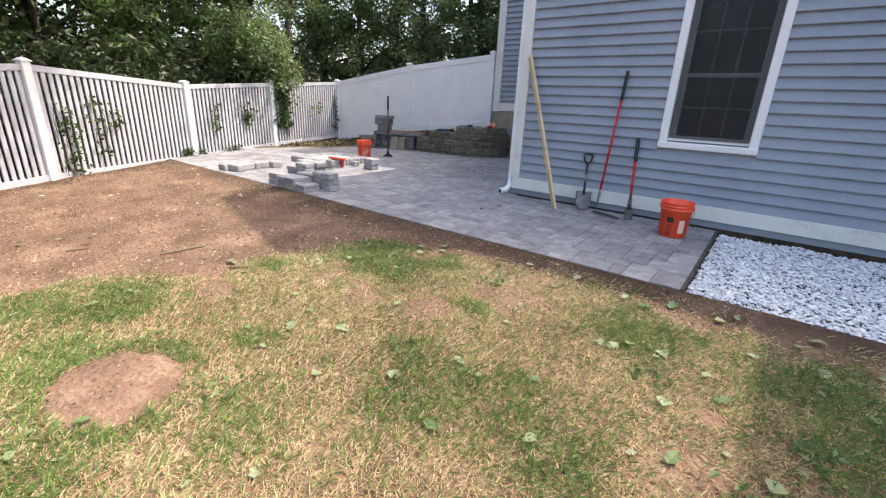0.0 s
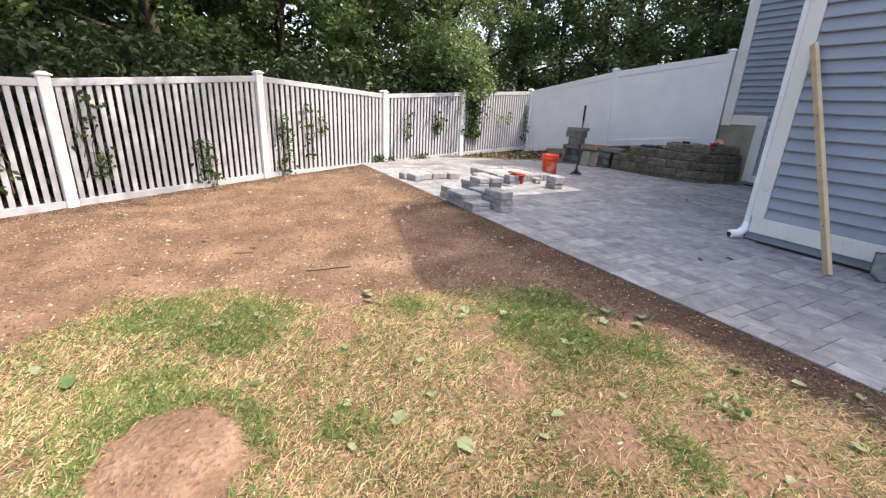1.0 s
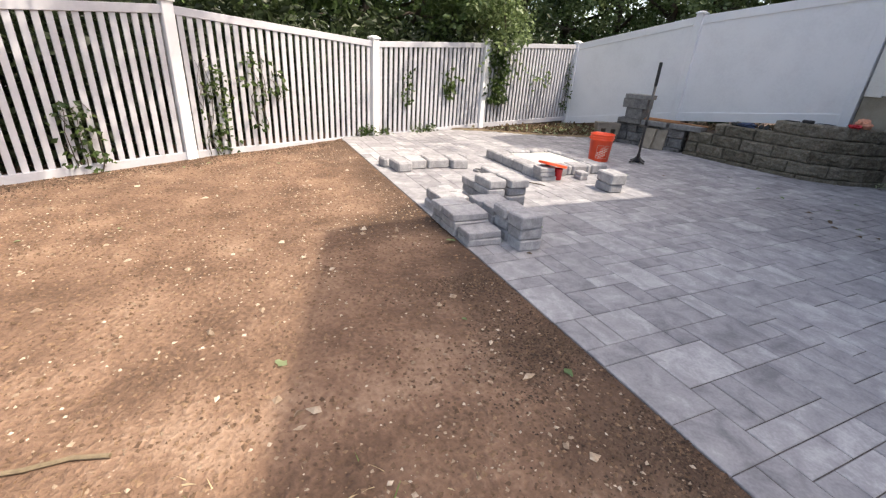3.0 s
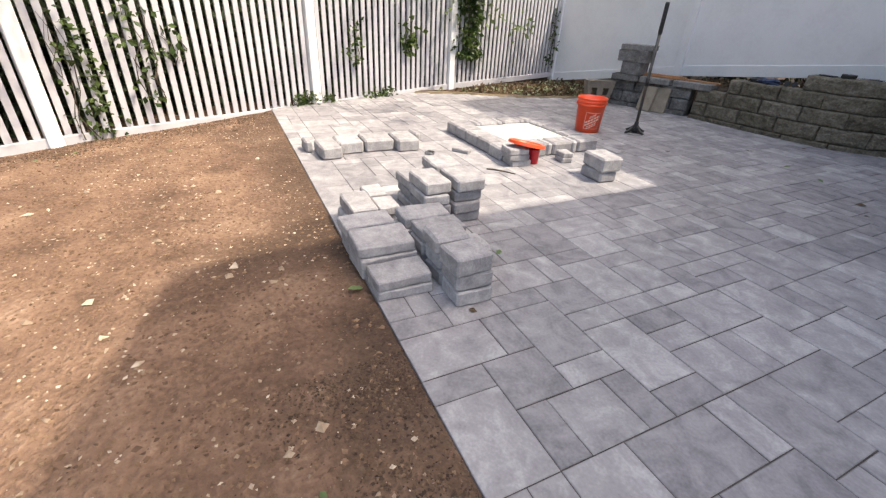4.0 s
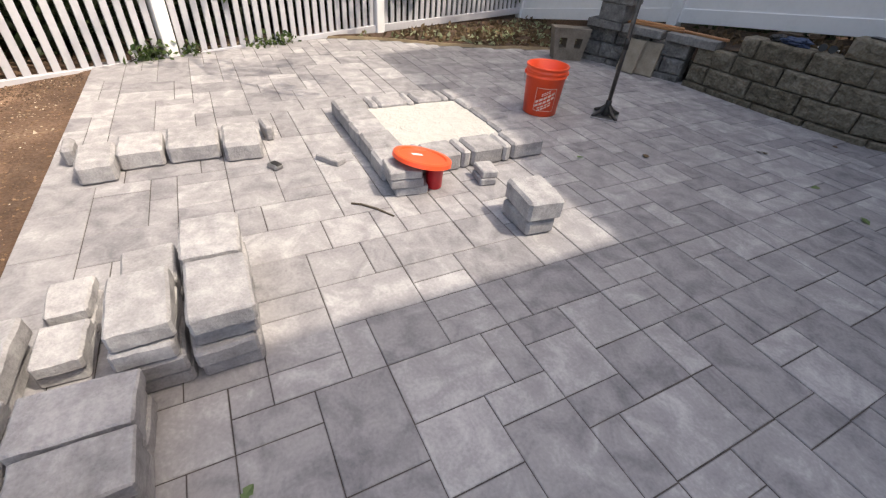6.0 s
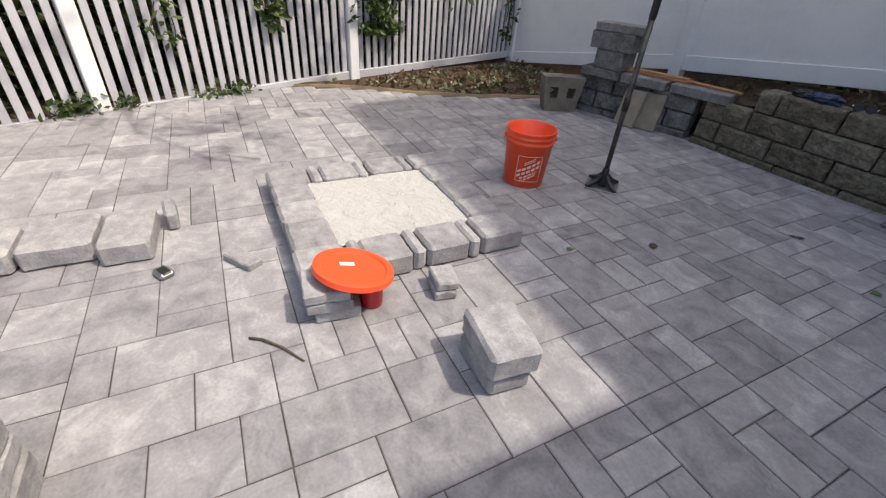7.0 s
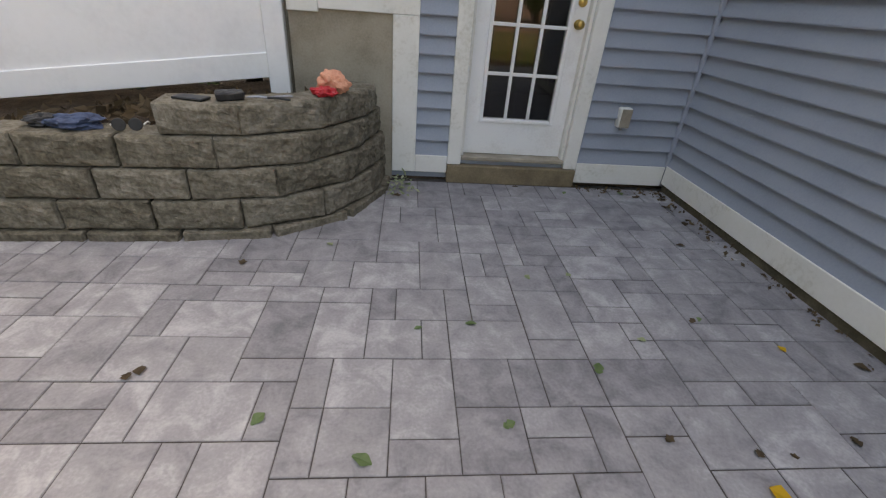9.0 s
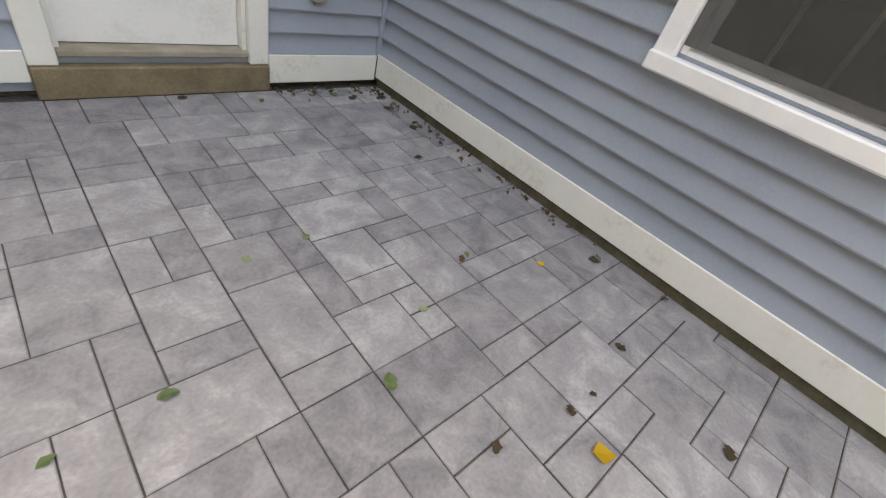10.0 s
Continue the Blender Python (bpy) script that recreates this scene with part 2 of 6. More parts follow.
def screen_material(name, cover, grey=0.03):
    m = bpy.data.materials.new(name)
    m.use_nodes = True
    n, l = m.node_tree.nodes, m.node_tree.links
    b = n["Principled BSDF"]
    b.inputs["Base Color"].default_value, b.inputs["Roughness"].default_value = (grey, grey, grey * 0.94, 1), 0.7
    t, mx = n.new("ShaderNodeBsdfTransparent"), n.new("ShaderNodeMixShader")
    mx.inputs[0].default_value = cover
    l.new(t.outputs[0], mx.inputs[1])
    l.new(b.outputs[0], mx.inputs[2])
    l.new(mx.outputs[0], n["Material Output"].inputs[0])
    return m


INSECT = screen_material("insect_screen", 0.5, 0.075)
FULLSCREEN = screen_material("dense_insect_screen", 0.46)


# ---------- building helpers ----------
def mesh_of(name, bm, material, smooth=False, crisp=0):
    me = bpy.data.meshes.new(name)
    bm.to_mesh(me)
    bm.free()
    me.materials.append(material)
    if smooth:
        for p in me.polygons:
            p.use_smooth = True
    if crisp:
        me.set_sharp_from_angle(angle=radians(crisp))
    return me


def part(name, bm, material, parent=None, label="", smooth=False, at=None):
    me = bm if isinstance(bm, bpy.types.Mesh) else mesh_of(name, bm, material, smooth)
    ob = new(name, me)
    if parent is not None:
        ob.parent = parent
    if at is not None:
        ob.matrix_basis = at
    if label:
        tagged(ob, label)
    return ob


def thing(name, label, category, at=None, group="", kind="", bm=None, material=None, smooth=False, crisp=0):
    ob = new(name, mesh_of(name, bm, material, smooth, crisp) if bm is not None else None)
    if at is not None:
        ob.matrix_basis = at
    return tagged(ob, label, category, group, kind)


def box(bm, x0, x1, y0, y1, z0, z1, bevel=0.0, m=None):
    """Adds a box to bm, with bevelled edges."""
    t = bmesh.new()
    bmesh.ops.create_cube(t, size=1)
    bmesh.ops.scale(t, vec=(x1 - x0, y1 - y0, z1 - z0), verts=t.verts)
    bmesh.ops.translate(t, vec=((x0 + x1) / 2, (y0 + y1) / 2, (z0 + z1) / 2), verts=t.verts)
    if bevel:
        bmesh.ops.bevel(t, geom=t.edges[:], offset=bevel, segments=1, affect='EDGES')
    if m is not None:
        t.transform(m)
    me = bpy.data.meshes.new("tmp")
    t.to_mesh(me)
    t.free()
    bm.from_mesh(me)
    bpy.data.meshes.remove(me)
    return bm


def nb():
    return bmesh.new()


def lathe(profile, seg=28, close=True):
    """Turned shape from (radius, height) pairs."""
    bm = bmesh.new()
    rings = []
    for r, z in profile:
        rings.append([bm.verts.new((r * math.cos(2 * math.pi * i / seg), r * math.sin(2 * math.pi * i / seg), z)) for i in range(seg)])
    for a, b in zip(rings, rings[1:]):
        for i in range(seg):
            j = (i + 1) % seg
            bm.faces.new((a[i], a[j], b[j], b[i]))
    if close:
        bm.faces.new(rings[0][::-1])
        bm.faces.new(rings[-1])
    return bm


def tube(points, radii, seg=8, bm=None):
    """A tapered tube along points."""
    bm = bm or bmesh.new()
    rings = []
    for i, p in enumerate(points):
        p = Vector(p)
        d = (Vector(points[min(i + 1, len(points) - 1)]) - Vector(points[max(i - 1, 0)])).normalized()
        q = d.to_track_quat('Z', 'Y')
        r = radii[i] if isinstance(radii, (list, tuple)) else radii
        rings.append([bm.verts.new(p + q @ Vector((r * math.cos(2 * math.pi * k / seg), r * math.sin(2 * math.pi * k / seg), 0))) for k in range(seg)])
    for a, b in zip(rings, rings[1:]):
        for k in range(seg):
            j = (k + 1) % seg
            bm.faces.new((a[k], a[j], b[j], b[k]))
    bm.faces.new(rings[0][::-1])
    bm.faces.new(rings[-1])
    return bm


def rough_block(lx, ly, lz, seed, taper=0.0, wob=0.0075, bevel=0.012, cuts=6):
    """A tumbled stone block standing on z = 0, centred in plan; taper narrows one end."""
    bm = bmesh.new()
    bmesh.ops.create_cube(bm, size=1)
    bmesh.ops.scale(bm, vec=(lx, ly, lz), verts=bm.verts)
    bmesh.ops.bevel(bm, geom=bm.edges[:], offset=min(bevel, lz * 0.17), segments=1, affect='EDGES')
    bmesh.ops.subdivide_edges(bm, edges=[e for e in bm.edges if e.calc_length() > 0.05], cuts=cuts, use_grid_fill=True)
    o = Vector((seed * 3.1, seed * 1.7, seed * 5.3))
    for v in bm.verts:
        k = 1 - taper * (v.co.x / lx + 0.5)
        v.co.y *= k
        v.co += noise.noise_vector(v.co * 9 + o) * wob * 0.7 + noise.noise_vector(v.co * 40 + o) * wob * 0.5 + noise.noise_vector(v.co * 85 + o) * wob * 0.25
        v.co.z += lz / 2
    return bm


def cells_wall(bm, u0, u1, z0, z1, holes, depth0, depth1, axis):
    """A wall in the plane of axis ('x': runs along x) with holes (u0, u1, z0, z1) that go right through."""
    us = sorted({u0, u1, *[h[0] for h in holes], *[h[1] for h in holes]})
    zs = sorted({z0, z1, *[h[2] for h in holes], *[h[3] for h in holes]})
    for a, b in zip(us, us[1:]):
        for c, d in zip(zs, zs[1:]):
            mu, mz = (a + b) / 2, (c + d) / 2
            if any(h[0] < mu < h[1] and h[2] < mz < h[3] for h in holes):
                continue
            if axis == 'x':
                box(bm, a, b, depth0, depth1, c, d)
            else:
                box(bm, depth0, depth1, a, b, c, d)
    return bm

# ---------- plan ----------
WEST_X, SOUTH_Y, DOOR_Y = -3.045, 5.77, 9.93     # wing's west and south faces, main house's face with the door
SW_X = -2.88                                     # south-west corner of the wing, whose west wall runs slightly askew
MAIN_X = -5.83                                   # main house's west corner
EDGE_Y = 3.553                                   # straight edge of the patio
COURSE = 0.115
POSTS = [(-5.95, -3.05), (-7.1, -0.7), (-8.35, 1.62), (-9.5, 4.15), (-10.28, 6.5), (-11.0, 9.2)]
POST_TOP = [1.30, 1.33, 1.55, 1.40, 1.55, 1.71]
POST_FOOT = [-0.24, -0.17, -0.09, 0.02, 0.05, 0.03]


def lawn_edge(y):
    """The x at which bare soil ends and grass begins."""
    pts = [(-4.0, -2.6), (-1.2, -3.0), (-0.36, -3.4), (0.14, -4.0), (0.86, -3.8), (1.4, -3.2), (2.0, -3.22), (2.3, -3.12), (2.9, -2.9), (3.1, -2.0), (3.3, -1.2)]
    return float(np.interp(y, [p[0] for p in pts], [p[1] for p in pts])) + 0.12 * noise.noise((y * 3, 0, 4))


def patio_far(y):
    """The x of the patio's curved far edge."""
    ys, xs = [3.55, 4.34, 4.81, 5.22, 5.69, 6.44, 6.93, 7.56, 8.28, 8.6], [-9.33, -9.59, -9.83, -9.98, -10.03, -9.79, -9.48, -9.22, -9.02, -8.95]
    return float(np.interp(y, ys, xs))


def ground_z(x, y):
    d = max(EDGE_Y - y, 0)
    z = -0.006 - 0.07 * min(d, 0.5) - 0.026 * min(max(d - 0.5, 0), 6.0)
    if y > EDGE_Y + 0.01 and -10.1 < x < 3.5:
        z = -0.10 if x < -0.2 else -0.07
        if x < patio_far(y) - 0.02 if y < 8.6 else x < -8.95:
            z = 0.015
    elif x <= -10.1:
        z = min(0.0, z + 0.05)
    z += 0.03 * max(0.0, 1 - ((x + 2.19) ** 2 + (y - 0.53) ** 2) / 0.09)
    d = noise.noise((x * 1.3, y * 1.3, 0)) * 0.018 + noise.noise((x * 6, y * 6, 3)) * 0.007 + noise.noise((x * 19, y * 19, 7)) * 0.004
    return z + (d if y < EDGE_Y - 0.06 or x < -9.0 else 0)


def build_ground():
    xs = np.concatenate([[-900, -200, -60, -30, -18], np.arange(-14, 5.01, 0.085), [8, 20, 60, 200, 900]])
    ys = np.concatenate([[-900, -200, -60, -20, -8], np.arange(-4.5, 3.45, 0.085), np.arange(3.45, 3.62, 0.025), np.arange(3.7, 12.01, 0.2), [20, 60, 200, 900]])
    nx = len(xs)
    verts = [(float(x), float(y), ground_z(float(x), float(y))) for y in ys for x in xs]
    faces = [(j * nx + i, j * nx + i + 1, (j + 1) * nx + i + 1, (j + 1) * nx + i) for j in range(len(ys) - 1) for i in range(nx - 1)]
    me = bpy.data.meshes.new("ground")
    me.from_pydata(verts, [], faces)
    me.materials.append(GROUND)
    for p in me.polygons:
        p.use_smooth = True
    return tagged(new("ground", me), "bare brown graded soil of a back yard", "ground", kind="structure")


ground = build_ground()


# ---------- house ----------
def board_mesh(length):
    """One lap of siding: from x = 0, facing -y, one course high."""
    bm = nb()
    prof = [(0.0, 0.004), (-0.022, 0.006), (-0.034, 0.0), (-0.036, 0.008), (-0.003, COURSE + 0.002), (0.0, COURSE + 0.002)]
    a = [bm.verts.new((0, y, z)) for y, z in prof]
    b = [bm.verts.new((length, y, z)) for y, z in prof]
    for i in range(6):
        j = (i + 1) % 6
        bm.faces.new((a[i], b[i], b[j], a[j]))
    bm.faces.new(a)
    bm.faces.new(b[::-1])
    bmesh.ops.recalc_face_normals(bm, faces=bm.faces[:])
    return mesh_of("siding_board", bm, SIDING)


BOARDS = {}


def side(parent, at, length, z0, z1, holes):
    z = z0
    while z < z1 - 0.05:
        cut = sorted((h[0], h[1]) for h in holes if h[2] < z + COURSE * 0.6 and h[3] > z + COURSE * 0.4)
        u = 0.0
        for a, b in cut + [(length, length)]:
            if a - u > 0.03:
                k = round(a - u, 3)
                if k not in BOARDS:
                    BOARDS[k] = board_mesh(k)
                part("siding_board", BOARDS[k], SIDING, parent, at=at @ pose(u, 0, z))
            u = max(u, b)
        z += COURSE


WIN_S = (-0.945, -0.145, 0.95, 2.58)      # opening in the south wall: x from, to, z from, to
WIN_W = (7.468, 8.19, 0.852, 2.30)          # opening in the west wall: y from, to
DOOR = (-4.69, -3.90, 0.17, 2.16)
RIDGE_X, WING_EAVE, MAIN_EAVE = -0.45, 5.8, 7.3

wall_south = tagged(new("wall_south", mesh_of("wall_south", cells_wall(nb(), SW_X + 0.02, 2.7, 0.02, WING_EAVE - 0.1, [WIN_S, (-0.2, 2.7, 4.55, WING_EAVE - 0.1)], SOUTH_Y, SOUTH_Y + 0.15, 'x'), SIDING)),
                    "blue-grey vinyl-sided house wall with one tall window", "wall", kind="structure")
wall_west = tagged(new("wall_west", mesh_of("wall_west", cells_wall(nb(), SOUTH_Y, DOOR_Y, 0.02, WING_EAVE - 0.1, [WIN_W], WEST_X, WEST_X + 0.15, 'y'), SIDING)),
                   "blue-grey vinyl-sided wall of the house wing", "wall", kind="structure")
wall_door = tagged(new("wall_north", mesh_of("wall_north", cells_wall(nb(), MAIN_X, WEST_X + 0.15, 0.02, MAIN_EAVE - 0.1, [DOOR], DOOR_Y, DOOR_Y + 0.15, 'x'), SIDING)),
                   "blue-grey vinyl-sided house wall with a glazed back door", "wall", kind="structure")
CW = 0.085
# siding, clear of casings and trim
side(wall_south, pose(SW_X + 0.09, SOUTH_Y, 0), 2.6 - SW_X, 0.26, 4.5,
     [(WIN_S[0] - CW - SW_X - 0.09, WIN_S[1] + CW - SW_X - 0.09, WIN_S[2] - CW - 0.01, WIN_S[3] + CW)])
side(wall_west, pose(WEST_X, DOOR_Y - 0.02, 0, 0, 0, -90), DOOR_Y - SOUTH_Y - 0.1, 0.19, 5.6,
     [(DOOR_Y - 0.02 - WIN_W[1] - CW, DOOR_Y - 0.02 - WIN_W[0] + CW, WIN_W[2] - CW - 0.01, WIN_W[3] + CW)])
side(wall_door, pose(MAIN_X + 0.17, DOOR_Y, 0), WEST_X - MAIN_X - 0.19, 0.19, 7.1,
     [(DOOR[0] - 0.1 - MAIN_X - 0.17, DOOR[1] + 0.1 - MAIN_X - 0.17, -1, DOOR[3] + 0.1), (-1, -5.03 - MAIN_X - 0.17, -1, 1.28)])


def trim(name, label, *boxes):
    bm = nb()
    for b in boxes:
        box(bm, *b, bevel=0.004)
    return tagged(new(name, mesh_of(name, bm, TRIM)), label, "trim", kind="structure")


# white base boards, corner boards and the panel trim
trim("baseboard_south", "white base trim board under the siding", (SW_X - 0.02, 2.7, SOUTH_Y - 0.042, SOUTH_Y, 0.10, 0.262))
trim("baseboard_west", "white base trim board under the siding", (WEST_X - 0.042, WEST_X, SOUTH_Y + 0.07, DOOR_Y - 0.045, 0.058, 0.204))
tagged(new("foundation_strip", mesh_of("foundation_strip", box(nb(), WEST_X - 0.024, WEST_X + 0.02, SOUTH_Y + 0.03, DOOR_Y - 0.05, -0.05, 0.0575), DAMPBASE)), "damp mossy brown foundation edge below the base trim", "foundation", kind="structure")
trim("baseboard_north", "short white base trim board beside the door step", (DOOR[1] + 0.102, WEST_X - 0.04, DOOR_Y - 0.042, DOOR_Y, 0.035, 0.192))
trim("corner_board_south", "white corner board of the house wing", (SW_X - 0.04, SW_X + 0.085, SOUTH_Y - 0.040, SOUTH_Y + 0.001, 0.262, 5.7),
     (SW_X - 0.040, SW_X, SOUTH_Y + 0.001, SOUTH_Y + 0.10, 0.192, 5.7))
trim("corner_board_main", "white corner board at the main house corner", (MAIN_X - 0.02, MAIN_X + 0.17, DOOR_Y - 0.042, DOOR_Y - 0.002, 1.08, 7.2))
trim("trim_panel", "white board trim around a concrete foundation panel",
     (MAIN_X + 0.171, -5.03, DOOR_Y - 0.04, DOOR_Y - 0.001, 1.10, 1.28), (-5.20, -5.03, DOOR_Y - 0.041, DOOR_Y - 0.001, 0.07, 1.099),
     (-5.029, DOOR[0] - 0.102, DOOR_Y - 0.04, DOOR_Y - 0.001, 0.07, 0.20))
trim("trim_inner_corner", "pale blue inside corner strip of the siding", (WEST_X - 0.05, WEST_X - 0.02, DOOR_Y - 0.05, DOOR_Y - 0.02, 0.19, 5.6)).data.materials[0] = SIDING
tagged(new("foundation_panel", mesh_of("foundation_panel", box(nb(), MAIN_X - 0.02, -5.201, DOOR_Y - 0.016, DOOR_Y - 0.001, -0.08, 1.10), CONCRETE)),
       "stained tan concrete foundation panel with white trim", "foundation", kind="structure")
bm = nb()
box(bm, SW_X + 0.03, 2.7, SOUTH_Y + 0.01, SOUTH_Y + 0.12, -0.3, 0.10)
box(bm, SW_X + 0.02, SW_X + 0.12, SOUTH_Y + 0.121, DOOR_Y, -0.3, 0.06)
box(bm, MAIN_X, WEST_X + 0.02, DOOR_Y + 0.01, DOOR_Y + 0.12, -0.3, 0.08)
tagged(new("foundation", mesh_of("foundation", bm, SOIL)), "dark foundation set back beneath the siding", "foundation", kind="structure")

# closing walls out of view, floors and roofs
bm = nb()
# first two boxes: east block, added unseen, placed by the shadow edge it casts
box(bm, 2.95, 8.0, 4.45, 4.6, 0, 6.4)
box(bm, 2.95, 3.1, 4.61, SOUTH_Y + 0.15, 0, 6.4)
box(bm, MAIN_X, MAIN_X + 0.15, DOOR_Y + 0.152, 17.5, 0, MAIN_EAVE - 0.1)
box(bm, MAIN_X, 8.0, 17.5, 17.65, 0, MAIN_EAVE - 0.1)
box(bm, 8.0, 8.15, 4.45, 17.65, 0, 6.3)
tagged(new("wall_outer", mesh_of("wall_outer", bm, SIDING)), "unseen blue-grey house walls, with an east block added to cast shade", "wall", kind="structure")
tagged(new("floor_inside", mesh_of("floor_inside", box(nb(), MAIN_X + 0.16, 7.9, DOOR_Y + 0.16, 17.4, 0.1, 0.17), DARKROOM)), "added floor inside the house, coloured near-black for indoor gloom", "floor", kind="structure")
tagged(new("floor_wing", mesh_of("floor_wing", box(nb(), WEST_X + 0.16, 2.6, SOUTH_Y + 0.16, DOOR_Y + 0.15, 0.1, 0.17), DARKROOM)), "added floor inside the wing, coloured near-black for indoor gloom", "floor", kind="structure")
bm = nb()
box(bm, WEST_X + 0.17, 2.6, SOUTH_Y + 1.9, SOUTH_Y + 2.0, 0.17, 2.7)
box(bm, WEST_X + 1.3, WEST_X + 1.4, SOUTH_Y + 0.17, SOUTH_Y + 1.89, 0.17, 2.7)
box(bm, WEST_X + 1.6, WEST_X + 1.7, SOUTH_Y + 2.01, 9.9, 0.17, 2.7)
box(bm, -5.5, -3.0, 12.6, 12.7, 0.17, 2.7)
tagged(new("wall_inside", mesh_of("wall_inside", bm, DARKROOM)), "added room walls behind the windows, coloured near-black for indoor gloom", "wall", kind="structure")
tagged(new("ceiling", mesh_of("ceiling", box(box(nb(), MAIN_X + 0.16, 7.9, DOOR_Y + 0.16, 17.4, 2.71, 2.8), WEST_X + 0.16, 2.6, SOUTH_Y + 0.16, DOOR_Y + 0.155, 2.71, 2.8), DARKROOM)), "added ceiling inside the house, coloured near-black for indoor gloom", "ceiling", kind="structure")


def gable(name, label, pts, y0, y1):
    """Roof slab with the section pts (x, z), run along y."""
    bm = nb()
    a = [bm.verts.new((x, y0, z)) for x, z in pts]
    b = [bm.verts.new((x, y1, z)) for x, z in pts]
    for i in range(len(pts)):
        j = (i + 1) % len(pts)
        bm.faces.new((a[i], a[j], b[j], b[i]))
    bm.faces.new(a[::-1])
    bm.faces.new(b)
    bmesh.ops.recalc_face_normals(bm, faces=bm.faces[:])
    return tagged(new(name, mesh_of(name, bm, SHINGLE)), label, "roof", kind="structure")


gable("roof_wing", "dark shingled gable roof of the wing", [(-3.28, WING_EAVE), (RIDGE_X, WING_EAVE + 1.25), (-0.2, WING_EAVE + 1.1), (-0.15, 4.7), (2.9, 4.7), (2.9, 4.55), (-0.25, 4.55), (-0.3, WING_EAVE - 0.2), (-3.28, WING_EAVE - 0.2)], 5.52, 9.9)
bm = nb()
gm = [(9.62, MAIN_EAVE), (13.7, MAIN_EAVE + 1.9), (17.9, MAIN_EAVE), (17.9, MAIN_EAVE - 0.2), (9.62, MAIN_EAVE - 0.2)]
a = [bm.verts.new((-6.25, y, z)) for y, z in gm]
b = [bm.verts.new((8.3, y, z)) for y, z in gm]
for i in range(5):
    bm.faces.new((a[i], b[i], b[(i + 1) % 5], a[(i + 1) % 5]))
bm.faces.new(a)
bm.faces.new(b[::-1])
bmesh.ops.recalc_face_normals(bm, faces=bm.faces[:])
tagged(new("roof_main", mesh_of("roof_main", bm, SHINGLE)), "dark shingled roof of the main house", "roof", kind="structure")
# lid of the added east block, there for its shadow
tagged(new("roof_east", mesh_of("roof_east", box(nb(), 2.92, 8.2, 4.3, 9.6, 6.4, 6.55), SHINGLE)), "unseen flat dark roof of the east block added to cast shade", "roof", kind="structure")


def window(name, label, at, w, h, mid, screen, low=0.03):
    """A double-hung window in an opening w x h, facing -y, its lower left corner at the origin."""
    win = tagged(new(name), label, "window", kind="structure")
    win.matrix_basis = at
    bm = nb()
    c, o = CW, -0.042
    box(bm, -c, 0, o, 0.0, -c, h + c, 0.005)
    box(bm, w, w + c, o, 0.0, -c, h + c, 0.005)
    box(bm, 0, w, o + 0.002, 0.0, h, h + c, 0.005)
    part("window_casing", bm, VINYL, win)
    part("window_sill", box(nb(), -c - 0.005, w + c + 0.005, o - 0.02, 0.03, -c, -c + 0.07, 0.008), VINYL, win)
    bm = nb()
    f = 0.03
    box(bm, 0, f, 0.0, 0.1, 0, h, 0.003)
    box(bm, w - f, w, 0.0, 0.1, 0, h, 0.003)
    box(bm, f, w - f, 0.0, 0.1, h - f, h, 0.003)
    box(bm, f, w - f, 0.0, 0.1, -0.014, 0.02, 0.003)
    part("window_frame", bm, VINYL, win)
    for lo, hi, y in ((0.02, mid, 0.05), (mid - 0.03, h - f, 0.02)):
        sash = nb()
        s = 0.038
        for b4 in ((f, f + s, lo, hi), (w - f - s, w - f, lo, hi), (f + s, w - f - s, lo, lo + s), (f + s, w - f - s, hi - s, hi)):
            box(sash, b4[0], b4[1], y, y + 0.028, b4[2], b4[3], 0.003)
        sash = part("sash", sash, VINYL, win)
        gl = part("pane", box(nb(), f + s, w - f - s, y + 0.011, y + 0.015, lo + s, hi - s), GLASS, sash)
        gl.visible_shadow = False
        iw = w - 2 * f - 2 * s
        for k in (1, 2):
            x = f + s + iw * k / 3
            part("muntin", box(nb(), x - 0.009, x + 0.009, y + 0.017, y + 0.026, lo + s, hi - s), VINYL, sash)
        z = (lo + hi) / 2
        part("muntin", box(nb(), f + s, w - f - s, y + 0.0165, y + 0.0255, z - 0.009, z + 0.009), VINYL, sash)
    part("insect_screen", box(nb(), 0.004, w - 0.004, -0.012, -0.009, low, h - 0.004), screen, win, "dark insect screen")
    return win


window("window_1", "tall white double-hung window behind a dark screen", pose(WIN_S[0], SOUTH_Y, WIN_S[2]), WIN_S[1] - WIN_S[0], WIN_S[3] - WIN_S[2], 0.72, FULLSCREEN)
window("window_2", "white double-hung window with grilles, reflecting the fence", pose(WEST_X, WIN_W[1], WIN_W[2], 0, 0, -90), WIN_W[1] - WIN_W[0], WIN_W[3] - WIN_W[2], 0.72, INSECT)


